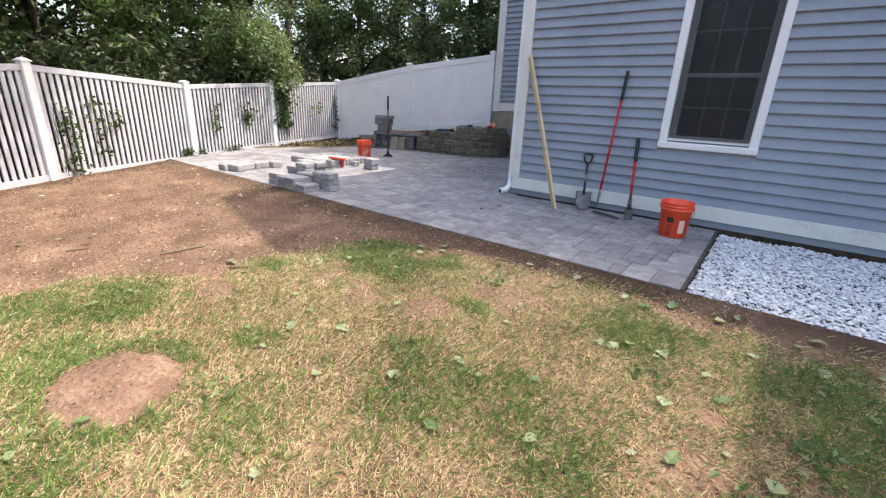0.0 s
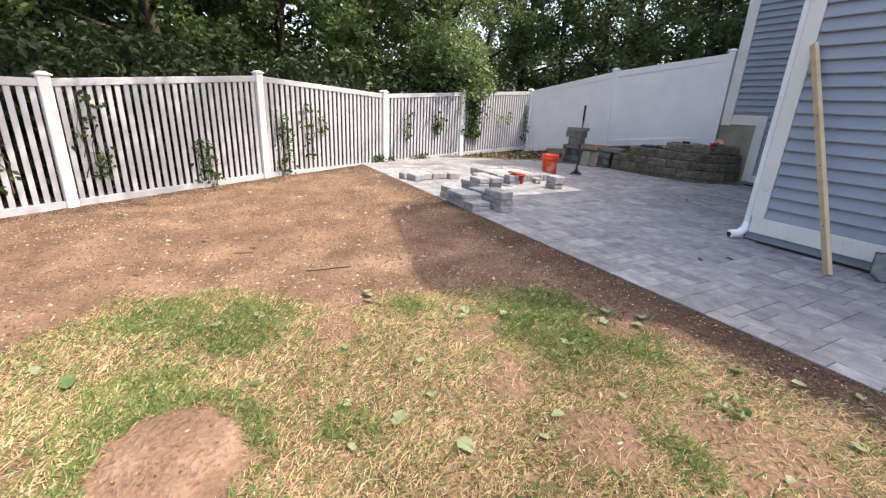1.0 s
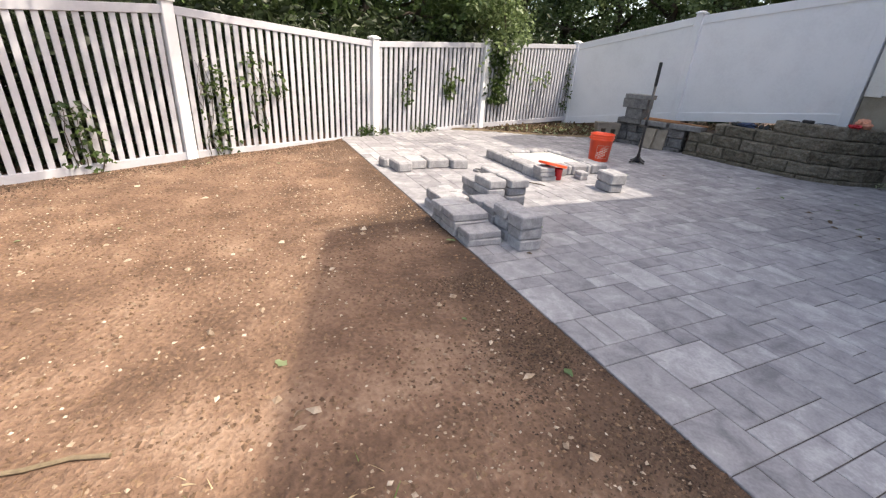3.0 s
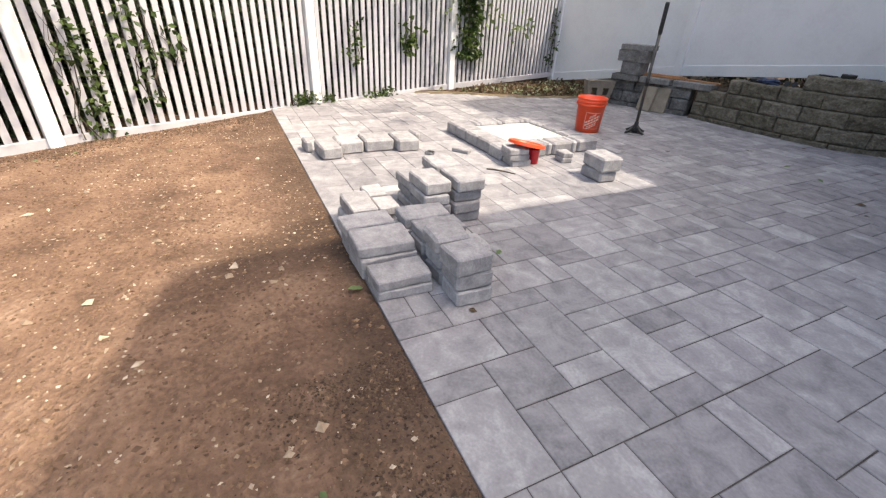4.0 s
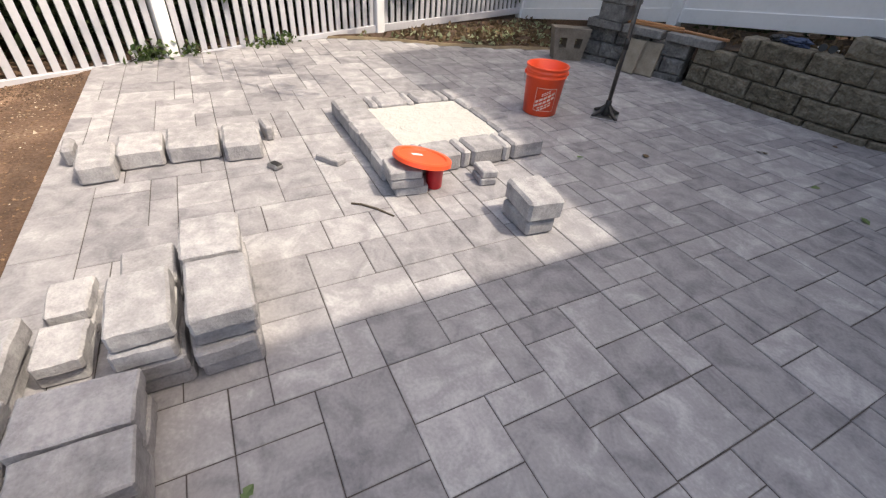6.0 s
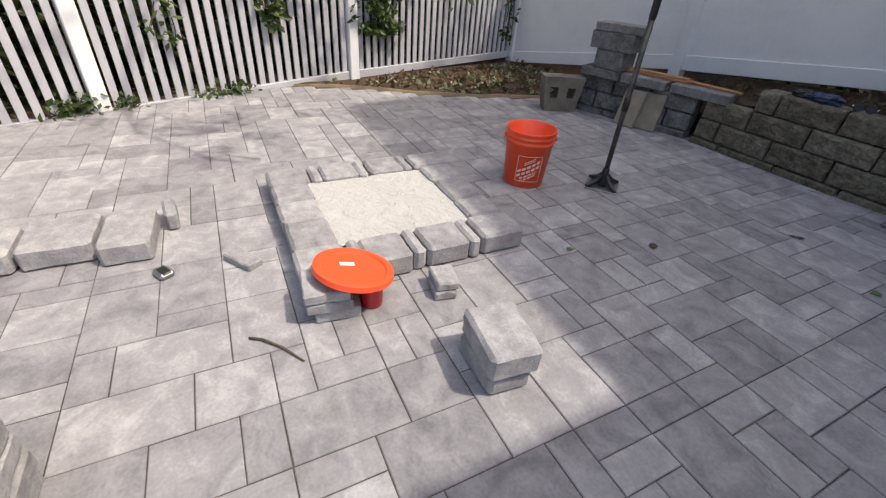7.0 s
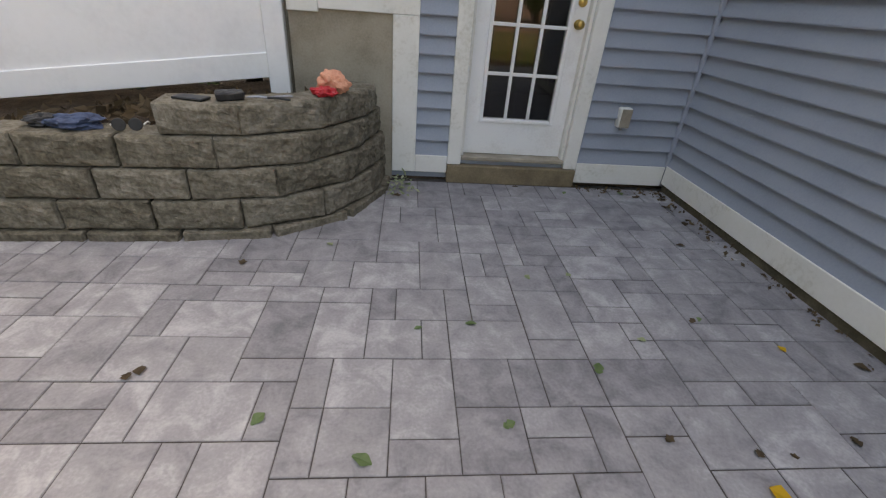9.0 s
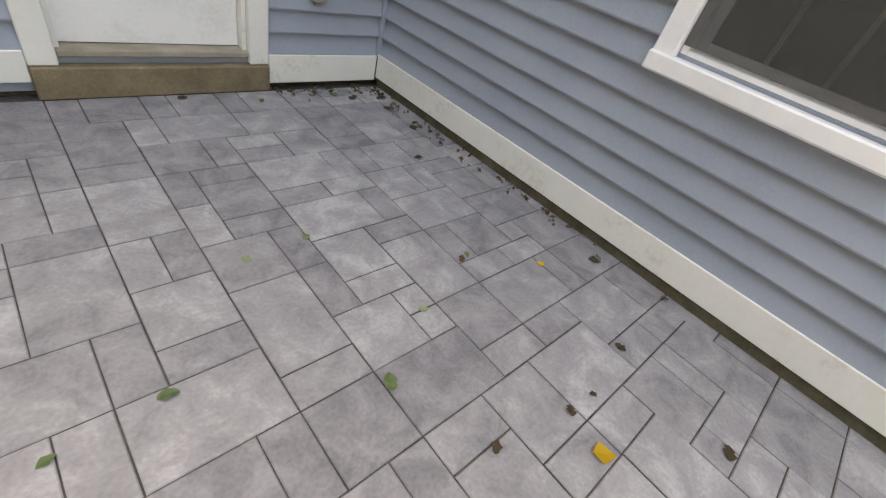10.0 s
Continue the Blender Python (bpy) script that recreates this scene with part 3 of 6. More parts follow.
def back_door():
    d = tagged(new("door_1"), "closed white back door with fifteen glass lights", "door", kind="structure")
    d.matrix_basis = pose(DOOR[0], DOOR_Y, DOOR[2])
    w, h = DOOR[1] - DOOR[0], DOOR[3] - DOOR[2]
    bm = nb()
    box(bm, -0.10, 0.0, -0.045, 0.0, -0.03, h + 0.1, 0.005)
    box(bm, w, w + 0.10, -0.045, 0.0, -0.03, h + 0.1, 0.005)
    box(bm, 0, w, -0.033, 0.0, h, h + 0.1, 0.005)
    part("door_casing", bm, TRIM, d)
    bm = nb()
    box(bm, 0, 0.02, 0, 0.13, 0.03, h)
    box(bm, w - 0.02, w, 0, 0.13, 0.03, h)
    box(bm, 0.02, w - 0.02, 0, 0.13, h - 0.02, h)
    part("door_frame", bm, TRIM, d)
    part("threshold", box(nb(), 0.0, w, -0.03, 0.13, 0.0, 0.03, 0.005), SLABTAN, d, "worn tan threshold")
    gx0, gx1, gz0, gz1 = 0.145, w - 0.145, 0.30, 1.84
    y0, y1 = 0.055, 0.095
    bm = nb()
    cells_wall(bm, 0.022, w - 0.022, 0.035, h - 0.022, [(gx0, gx1, gz0, gz1)], y0, y1, 'x')
    leaf = part("door_leaf", bm, DOORPAINT, d)
    bm = nb()
    e = 0.028
    for b4 in ((gx0 - e, gx0, gz0 - e, gz1 + e), (gx1, gx1 + e, gz0 - e, gz1 + e), (gx0, gx1, gz0 - e, gz0), (gx0, gx1, gz1, gz1 + e)):
        box(bm, b4[0], b4[1], y0 - 0.012, y0 - 0.001, b4[2], b4[3], 0.004)
    part("glazing_bead", bm, DOORPAINT, leaf)
    gl = part("pane", box(nb(), gx0, gx1, y0 + 0.018, y0 + 0.022, gz0, gz1), GLASS, leaf)
    gl.visible_shadow = False
    for k in (1, 2):
        x = gx0 + (gx1 - gx0) * k / 3
        part("muntin", box(nb(), x - 0.011, x + 0.011, y0 - 0.004, y0 + 0.016, gz0, gz1, 0.003), DOORPAINT, leaf)
    for k in range(1, 5):
        z = gz0 + (gz1 - gz0) * k / 5
        part("muntin", box(nb(), gx0, gx1, y0 - 0.003, y0 + 0.015, z - 0.011, z + 0.011, 0.003), DOORPAINT, leaf)
    knob = lathe([(0.03, 0), (0.031, 0.006), (0.012, 0.012), (0.011, 0.03), (0.024, 0.038), (0.028, 0.05), (0.022, 0.062), (0.008, 0.066)], 18)
    part("door_knob", knob, BRASS, d, "brass door knob", True, pose(w - 0.075, y0, 0.945, 90))
    bolt = lathe([(0.028, 0), (0.029, 0.01), (0.02, 0.016), (0.012, 0.02)], 18)
    part("deadbolt", bolt, BRASS, d, "brass deadbolt", True, pose(w - 0.075, y0, 1.075, 90))


back_door()
skew = math.degrees(math.atan2(SW_X - 0.06 - WEST_X, DOOR_Y - SOUTH_Y))
for ob in scene.objects:
    if ob.name in ("wall_west", "window_2", "baseboard_west", "foundation_strip"):
        ob.matrix_basis = pose(WEST_X, DOOR_Y, 0, 0, 0, skew) @ pose(-WEST_X, -DOOR_Y, 0) @ ob.matrix_basis
step = tagged(new("door_step", mesh_of("door_step", box(nb(), DOOR[0] - 0.10, DOOR[1] + 0.10, DOOR_Y - 0.06, DOOR_Y - 0.001, 0.0, 0.138, 0.006), OLDWOOD)),
              "weathered brown timber step below the back door", "step", kind="structure")


# ---------- fences ----------
def post_parts(parent, x, y, z0, z1, w, turn):
    at = pose(x, y, 0, 0, 0, turn)
    post = part("post", box(nb(), -w / 2, w / 2, -w / 2, w / 2, z0, z1, 0.006), VINYL, parent, at=at)
    bm = nb()
    box(bm, -w / 2 - 0.016, w / 2 + 0.016, -w / 2 - 0.016, w / 2 + 0.016, z1, z1 + 0.02, 0.003)
    box(bm, -w / 2 - 0.006, w / 2 + 0.006, -w / 2 - 0.006, w / 2 + 0.006, z1 + 0.02, z1 + 0.034)
    top = [v for v in bm.verts if v.co.z > z1 + 0.033]
    for v in top:
        v.co.x *= 0.45
        v.co.y *= 0.45
        v.co.z += 0.012
    part("post_cap", bm, VINYL, post)


def rail(length, za, zb, hgt, thick):
    """A rail along x whose lower edge climbs from za to zb."""
    bm = box(nb(), 0, length, -thick / 2, thick / 2, 0, hgt, 0.004)
    for v in bm.verts:
        v.co.z += za + (zb - za) * v.co.x / length
    return bm


def picket_panel(i):
    (ax, ay), (bx, by) = POSTS[i], POSTS[i + 1]
    f = tagged(new("picket_fence"), "white vinyl fence panel with narrow spaced vertical slats", "fence", "picket fence panels")
    turn = math.degrees(math.atan2(by - ay, bx - ax))
    f.matrix_basis = pose(ax, ay, 0, 0, 0, turn)
    ln = math.hypot(bx - ax, by - ay)
    t0, t1, b0, b1 = POST_TOP[i] - 0.03, POST_TOP[i + 1] - 0.03, POST_FOOT[i] + 0.03, POST_FOOT[i + 1] + 0.03
    sunk = (0.0, 0.0, -0.025, -0.14, -0.09, 0.0)      # soil has buried the bottom rail along part of the fence
    b0, b1 = b0 + sunk[i], b1 + sunk[i + 1]
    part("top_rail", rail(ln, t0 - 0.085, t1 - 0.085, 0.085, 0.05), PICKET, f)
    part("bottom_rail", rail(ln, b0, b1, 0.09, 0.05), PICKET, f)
    n = round((ln - 0.13) / 0.098)
    sl = None
    for k in range(n):
        x = 0.065 + (ln - 0.13) * (k + 0.5) / n
        u = x / ln
        za, zb = b0 + (b1 - b0) * u + 0.05, t0 + (t1 - t0) * u - 0.05
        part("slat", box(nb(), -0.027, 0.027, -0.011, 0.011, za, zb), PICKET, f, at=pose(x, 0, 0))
    return f


for i in range(5):
    picket_panel(i)
for i in range(6):
    p = tagged(new("fence_post"), "square white vinyl fence post with a flat cap", "fence post", "picket fence posts")
    (ax, ay) = POSTS[max(i - 1, 0)]
    (bx, by) = POSTS[min(i + 1, 5)]
    turn = math.degrees(math.atan2(by - ay, bx - ax))
    p.matrix_basis = pose(POSTS[i][0], POSTS[i][1], 0, 0, 0, turn)
    post_parts(p, 0, 0, POST_FOOT[i] - 0.12, POST_TOP[i], 0.115, 0)

SOLID = [((-11.0, 9.2), 1.69, -0.02), ((-8.38, 9.57), 2.14, 0.41), ((-5.935, 9.9), 2.40, 0.69)]
for (a, ta, ba), (b, tb, bb) in zip(SOLID, SOLID[1:]):
    f = tagged(new("privacy_fence"), "solid white vinyl privacy fence panel that climbs with the slope", "fence", "privacy fence panels")
    turn = math.degrees(math.atan2(b[1] - a[1], b[0] - a[0]))
    f.matrix_basis = pose(a[0], a[1], 0, 0, 0, turn)
    ln = math.hypot(b[0] - a[0], b[1] - a[1])
    part("top_rail", rail(ln, ta - 0.13, tb - 0.13, 0.13, 0.05), VINYL, f)
    part("bottom_rail", rail(ln, ba, bb, 0.15, 0.05), VINYL, f)
    bm = box(nb(), 0, ln - 0.003, -0.012, 0.012, 0, 1, 0.002)
    for v in bm.verts:
        u = v.co.x / ln
        lo, hi = ba + 0.1 + (bb - ba) * u, ta - 0.1 + (tb - ta) * u
        v.co.z = lo + (hi - lo) * v.co.z
    part("board", bm, VINYL, f)
for (x, y), t, b in SOLID[1:]:
    p = tagged(new("fence_post"), "square white vinyl post between solid fence panels", "fence post", "privacy fence posts")
    p.matrix_basis = pose(x, y, 0, 0, 0, 8)
    post_parts(p, 0, 0, b - 0.6 if x < -7 else b - 0.25, t + 0.03, 0.125, 0)



# ---------- retaining walls ----------
def smooth_path(pts, step=0.02):
    """Points at even steps along a rounded line through pts."""
    p = np.array(pts, float)
    d = np.concatenate([[0], np.cumsum(np.hypot(*np.diff(p, axis=0).T))])
    s = np.arange(0, d[-1], step)
    x, y = np.interp(s, d, p[:, 0]), np.interp(s, d, p[:, 1])
    k = np.ones(9) / 9
    xs, ys = np.convolve(np.pad(x, 4, mode='edge'), k, 'valid'), np.convolve(np.pad(y, 4, mode='edge'), k, 'valid')
    return np.stack([xs, ys], 1), step


def split_block(length, depth, height, seed, rough=0.02):
    """A wall block along x from 0, its rough split face towards -y, lying on z = 0."""
    bm = bmesh.new()
    bmesh.ops.create_cube(bm, size=1)
    bmesh.ops.scale(bm, vec=(length - 0.013, depth, height - 0.004), verts=bm.verts)
    bmesh.ops.bevel(bm, geom=bm.edges[:], offset=0.007, segments=1, affect='EDGES')
    bmesh.ops.subdivide_edges(bm, edges=[e for e in bm.edges if e.calc_length() > 0.08], cuts=13, use_grid_fill=True)
    o = Vector((seed * 7.3, seed * 2.9, seed * 4.1))
    for v in bm.verts:
        front = max(0.0, (-v.co.y / depth + 0.5) * 2 - 1)
        edge = min(1.0, max(0.0, min(length / 2 - 0.006 - abs(v.co.x), height / 2 - 0.002 - abs(v.co.z)) / 0.022))
        v.co.y -= front * edge ** 0.6 * (0.017 + rough * (0.6 * noise.noise(v.co * 9 + o) + 0.6 * noise.noise(v.co * 24 + o) + 0.45 * noise.noise(v.co * 50 + o)))
        v.co += noise.noise_vector(v.co * 9 + o) * 0.003
        v.co += Vector((length / 2, depth / 2, height / 2))
    return bm


def course_of(parent, path, step, s0, s1, z, h, length, depth, back, material, seed, first):
    s, k = s0, 0
    while s < s1 - 0.04:
        ln = min(first if k == 0 else length, s1 - s)
        if s1 - s - ln < 0.1:
            ln = s1 - s
        i0, i1 = int(s / step), min(int((s + ln) / step), len(path) - 1)
        a, b = path[i0], path[i1]
        chord = float(np.hypot(*(b - a)))
        ang = math.atan2(b[1] - a[1], b[0] - a[0])
        nx, ny = -math.sin(ang), math.cos(ang)
        part("wall_block", split_block(chord, depth, h, seed + k), material, parent,
             at=pose(a[0] + nx * back, a[1] + ny * back, z, 0, 0, math.degrees(ang)))
        s += ln
        k += 1


def build_retaining():
    w = tagged(new("retaining_wall"), "mossy split-face block retaining wall curving to the house", "retaining wall", kind="structure")
    path, st = smooth_path([(-7.50, 8.865), (-6.93, 8.895), (-6.41, 8.925), (-6.04, 8.95), (-5.80, 9.0), (-5.60, 9.11), (-5.43, 9.28), (-5.31, 9.5), (-5.25, 9.72), (-5.25, 9.9)])
    total = st * (len(path) - 1)
    course_of(w, path, st, 0, total, -0.03, 0.08, 0.46, 0.2, -0.034, WALLSTONE, 40, 0.3)
    course_of(w, path, st, 0, total, 0.05, 0.165, 0.445, 0.2, 0.0, WALLSTONE, 1, 0.22)
    course_of(w, path, st, 0, total, 0.215, 0.165, 0.445, 0.2, 0.018, WALLSTONE, 11, 0.42)
    course_of(w, path, st, 0.40, total, 0.38, 0.165, 0.445, 0.2, 0.038, WALLSTONE, 21, 0.17)
    course_of(w, path, st, 1.21, total - 0.1, 0.545, 0.160, 0.43, 0.2, 0.058, WALLSTONE, 31, 0.40)
    g = tagged(new("garden_wall"), "unfinished low wall of dark grey concrete blocks", "retaining wall", kind="structure")
    path, st = smooth_path([(-8.70, 8.43), (-8.1, 8.655), (-7.51, 8.87)])
    total = st * (len(path) - 1)
    course_of(g, path, st, 0, total, -0.03, 0.09, 0.40, 0.2, -0.02, DARKSTONE, 60, 0.4)
    course_of(g, path, st, 0, total, 0.06, 0.155, 0.36, 0.2, 0.0, DARKSTONE, 63, 0.28)
    course_of(g, path, st, 0.04, total, 0.215, 0.15, 0.38, 0.2, 0.01, DARKSTONE, 70, 0.40)
    return w


build_retaining()
for k, (x, y, ln, r) in enumerate([(-8.44, 8.58, 0.40, 20), (-8.03, 8.73, 0.42, 20), (-7.56, 8.92, 0.50, 17)]):
    thing("cap_slab", "grey concrete cap slab lying on the low block wall", "cap stone", pose(x, y, 0.366 + 0.001 * k, 0, 0, r), "cap slabs",
          bm=rough_block(ln, 0.27, 0.078, 80 + k, wob=0.004, bevel=0.006), material=CAPSTONE if k else DARKSTONE)
thing("wall_block", "pale grey concrete block standing on the low wall", "block", pose(-8.38, 8.60, 0.446, 0, 0, 12), "spare wall blocks", bm=rough_block(0.30, 0.24, 0.17, 91, wob=0.004, bevel=0.008), material=CAPSTONE)
thing("wall_block", "long split-face concrete block on top of another", "block", pose(-8.39, 8.585, 0.617, 0, 0, 18), "spare wall blocks", bm=rough_block(0.43, 0.24, 0.155, 92, wob=0.006, bevel=0.008), material=DARKSTONE)
thing("cap_slab", "thin grey cap slab topping a stack of blocks", "cap stone", pose(-8.37, 8.60, 0.773, 0, 0, 24), "cap slabs", bm=rough_block(0.45, 0.25, 0.072, 93, wob=0.004, bevel=0.006), material=CAPSTONE)
for k, (dx, dy, dz, ln, r) in enumerate([(0, 0, 0, 0.62, 20), (0.03, 0.07, 0.001, 0.75, 16), (0.0, 0.03, 0.021, 0.55, 22), (0.25, 0.16, 0.0, 0.9, 12)]):
    thing("wood_strip", "thin reddish wooden strip lying on the cap slabs", "wood", pose(-7.98 + dx, 8.77 + dy, 0.447 + dz, 0, 0, r), "wooden strips",
          bm=box(nb(), -ln / 2, ln / 2, -0.03, 0.03, 0, 0.019, 0.002), material=CEDAR)
for k, (x, y, r, ln) in enumerate([(-7.995, 8.535, 10, 0.21), (-7.87, 8.63, 22, 0.27)]):
    thing("paver_slab", "tan paver slab leaning on the low block wall", "paver", pose(x, y, 0.002, -14, 0, r), "leaning slabs",
          bm=box(nb(), -ln / 2, ln / 2, -0.02, 0.02, 0, 0.335, 0.006), material=SLABTAN)


def cinder_block():
    """A hollow block on its side, wider above, with two round-cornered holes through it."""
    bm = nb()
    xs, zs = [-0.2, -0.135, -0.05, 0.05, 0.135, 0.2], [0.0, 0.13, 0.235, 0.335]
    for i in range(5):
        for j in range(3):
            if j == 1 and i in (1, 3):
                continue
            box(bm, xs[i], xs[i + 1], -0.09, 0.09, zs[j], zs[j + 1])
    bmesh.ops.remove_doubles(bm, verts=bm.verts, dist=0.0005)
    seen = {}
    for f in list(bm.faces):
        seen.setdefault(frozenset(v.index for v in f.verts), []).append(f)
    bmesh.ops.delete(bm, geom=[f for fs in seen.values() if len(fs) > 1 for f in fs], context='FACES_ONLY')
    for v in bm.verts:
        v.co.x *= 0.80 + 0.26 * v.co.z / 0.335
        v.co += noise.noise_vector(v.co * 15) * 0.004
    return bm


thing("cinder_block", "tan hollow concrete block with two holes", "block", pose(-8.63, 8.22, 0.0, 0, 0, 66), bm=cinder_block(), material=CINDER)


def soil_behind():
    xs, vs = np.linspace(-9.0, -5.42, 50), np.linspace(0, 1, 14)
    verts = []
    for x in xs:
        y0 = float(np.interp(x, [-9.0, -8.7, -7.5, -6.0, -5.5, -5.0], [8.75, 8.56, 8.97, 9.06, 9.3, 9.95]))
        y1 = float(np.interp(x, [-11, -6], [9.2, 9.9])) + 0.35
        for v in vs:
            y = y0 + (y1 - y0) * v
            z = float(np.interp(x, [-9.0, -8.7, -7.6, -6.4, -5.0], [0.02, 0.2, 0.35, 0.47, 0.55])) + 0.10 * v + noise.noise((x * 5, y * 5, 2)) * 0.035
            verts.append((x, y, z))
    n = len(vs)
    me = bpy.data.meshes.new("soil_bed")
    me.from_pydata(verts, [], [(i * n + j, (i + 1) * n + j, (i + 1) * n + j + 1, i * n + j + 1) for i in range(len(xs) - 1) for j in range(n - 1)])
    me.materials.append(SOIL)
    return tagged(new("ground_bed", me), "dark soil held behind the retaining wall", "ground", kind="structure")


soil_behind()

# ---------- loose edging blocks on the patio ----------
SEED = [100]


def stone(x0, x1, y0, y1, z0, h, label, turn=0.0, taper=0.05, name="edging_block", group="loose edging blocks", bevel=0.015):
    SEED[0] += 1
    return thing(name, label, "block", pose((x0 + x1) / 2 + 0.004 * math.sin(SEED[0] * 2.3), (y0 + y1) / 2 + 0.004 * math.sin(SEED[0] * 3.7), z0, 0, 0, turn), group,
                 bm=rough_block(x1 - x0 - 0.008, y1 - y0 - 0.009, h - 0.003, SEED[0], taper, 0.0055, bevel), material=STONE, smooth=True, crisp=30)


SLAB_L = "thin tumbled grey slab in a stack beside the soil"


def pile(x0, x1, y0, y1, heights, label, wander=0.012, taper=0.03, bevel=0.009):
    """Blocks laid one on another, each a little askew."""
    z = 0.0
    for k, h in enumerate(heights):
        dx, dy = wander * math.sin(SEED[0] * 1.9 + k), wander * math.cos(SEED[0] * 2.7 + 2 * k)
        stone(x0 + dx, x1 + dx, y0 + dy, y1 + dy, z, h, label, 2.2 * math.sin(SEED[0] * 1.3 + k), taper, bevel=bevel)
        z += h


pile(-5.09, -4.91, 3.545, 3.825, (0.050, 0.052), SLAB_L, 0.005, bevel=0.006)
pile(-5.338, -5.105, 3.53, 3.83, (0.056, 0.058, 0.056), SLAB_L, 0.007, bevel=0.006)
pile(-5.515, -5.345, 3.525, 3.81, (0.058, 0.056, 0.056), SLAB_L, 0.007, bevel=0.006)
pile(-5.295, -5.125, 3.845, 4.105, (0.064, 0.064, 0.060), SLAB_L, 0.008, bevel=0.006)
pile(-5.485, -5.305, 3.825, 4.105, (0.064, 0.064, 0.060), SLAB_L, 0.006, bevel=0.006)
BL = "tumbled grey concrete edging block in a front stack"
pile(-4.918, -4.742, 3.852, 4.045, (0.080, 0.080, 0.092), BL, 0.008)
stone(-5.10, -4.928, 3.85, 4.03, 0, 0.085, BL, 2)
stone(-5.10, -4.928, 3.845, 4.035, 0.085, 0.080, BL, -1)
stone(-5.115, -4.93, 3.84, 4.035, 0.165, 0.086, BL, -2)
stone(-5.105, -4.925, 4.055, 4.145, 0, 0.172, "grey edging block standing on its side by a stack", 1)
BT = "tumbled grey concrete edging block in the tall stack"
pile(-5.79, -5.515, 4.035, 4.212, (0.068, 0.070, 0.070, 0.076), BT, 0.008)
pile(-5.80, -5.515, 4.228, 4.425, (0.068, 0.070, 0.070, 0.076), BT, 0.010)
pile(-6.055, -5.805, 4.225, 4.43, (0.068, 0.070, 0.070, 0.074), BT, 0.008)
pile(-6.035, -5.80, 4.035, 4.212, (0.068, 0.070, 0.070), BT, 0.010)
BS = "sunlit tumbled edging block at the end of a stack"
pile(-5.85, -5.555, 3.60, 3.768, (0.08, 0.085), BS, 0.008, 0.08)
pile(-5.84, -5.655, 3.785, 3.93, (0.06, 0.06), BS, 0.005, 0.05)
pile(-6.05, -5.86, 3.78, 3.925, (0.06, 0.058), BS, 0.008, 0.10)
RB = "tumbled grey edging block set in a row on the pavers"
for x0, x1, y0, y1, r in ((-7.30, -6.99, 3.72, 3.895, 3), (-7.37, -7.10, 3.90, 4.125, 1), (-7.40, -7.11, 4.135, 4.41, -1), (-7.38, -7.04, 4.43, 4.64, -2)):
    stone(x0, x1, y0 - 0.005, y1 + 0.005, 0, 0.112, RB, r, 0.03, group="row of edging blocks")
for x0, x1, y0, y1 in ((-7.42, -7.24, 3.63, 3.70), (-7.46, -7.28, 4.66, 4.73)):
    stone(x0, x1, y0, y1, 0, 0.105, "narrow wedge of grey stone ending a row", 4, 0.1, group="row of edging blocks")
# square frame round the sand
FX0, FX1, FY0, FY1, FD = -7.64, -6.53, 5.19, 6.32, 0.215
FB = "tumbled grey edging block in a square frame round sand"


def run(c0, c1, parts, put):
    tot = sum(parts)
    a = c0
    for p in parts:
        b = a + (c1 - c0) * p / tot
        put(a, b)
        a = b


run(FY0, FY1, [0.21, 0.055, 0.20, 0.06, 0.21, 0.06, 0.23], lambda a, b: stone(FX1 - FD, FX1, a, b, 0, 0.118, FB, 0, 0.0, group="fire pit frame"))
run(FY0, FY1, [0.21, 0.06, 0.2, 0.055, 0.2, 0.06, 0.22], lambda a, b: stone(FX0, FX0 + FD, a, b, 0, 0.118, FB, 0, 0.0, group="fire pit frame"))
run(FX0 + FD, FX1 - FD, [0.22, 0.2, 0.25], lambda a, b: stone(a, b, FY0, FY0 + FD, 0, 0.117, FB, 0, 0.0, group="fire pit frame"))
run(FX0 + FD, FX1 - FD, [0.2, 0.26, 0.2], lambda a, b: stone(a, b, FY1 - FD, FY1, 0, 0.117, FB, 0, 0.0, group="fire pit frame"))


def sand_fill():
    bm = nb()
    bmesh.ops.create_grid(bm, x_segments=60, y_segments=60, size=0.5)
    for v in bm.verts:
        v.co.x *= FX1 - FX0 - 2 * FD + 0.02
        v.co.y *= FY1 - FY0 - 2 * FD + 0.02
        x, y = v.co.x, v.co.y
        v.co.z = 0.088 + 0.006 * noise.noise((x * 7, y * 7, 0)) + 0.004 * math.sin(42 * (x * 0.7 + 0.5 * y * y + 0.25 * noise.noise((x * 4, y * 4, 1)))) * max(0, noise.noise((x * 3 + 5, y * 3, 2)) + 0.3) + 0.003 * noise.noise((x * 40, y * 40, 0))
    me = mesh_of("sand", bm, SAND, True)
    ob = new("sand", me)
    ob.matrix_basis = pose((FX0 + FX1) / 2, (FY0 + FY1) / 2, 0)
    return tagged(ob, "raked pale levelling sand inside the block frame", "sand", kind="stuff")


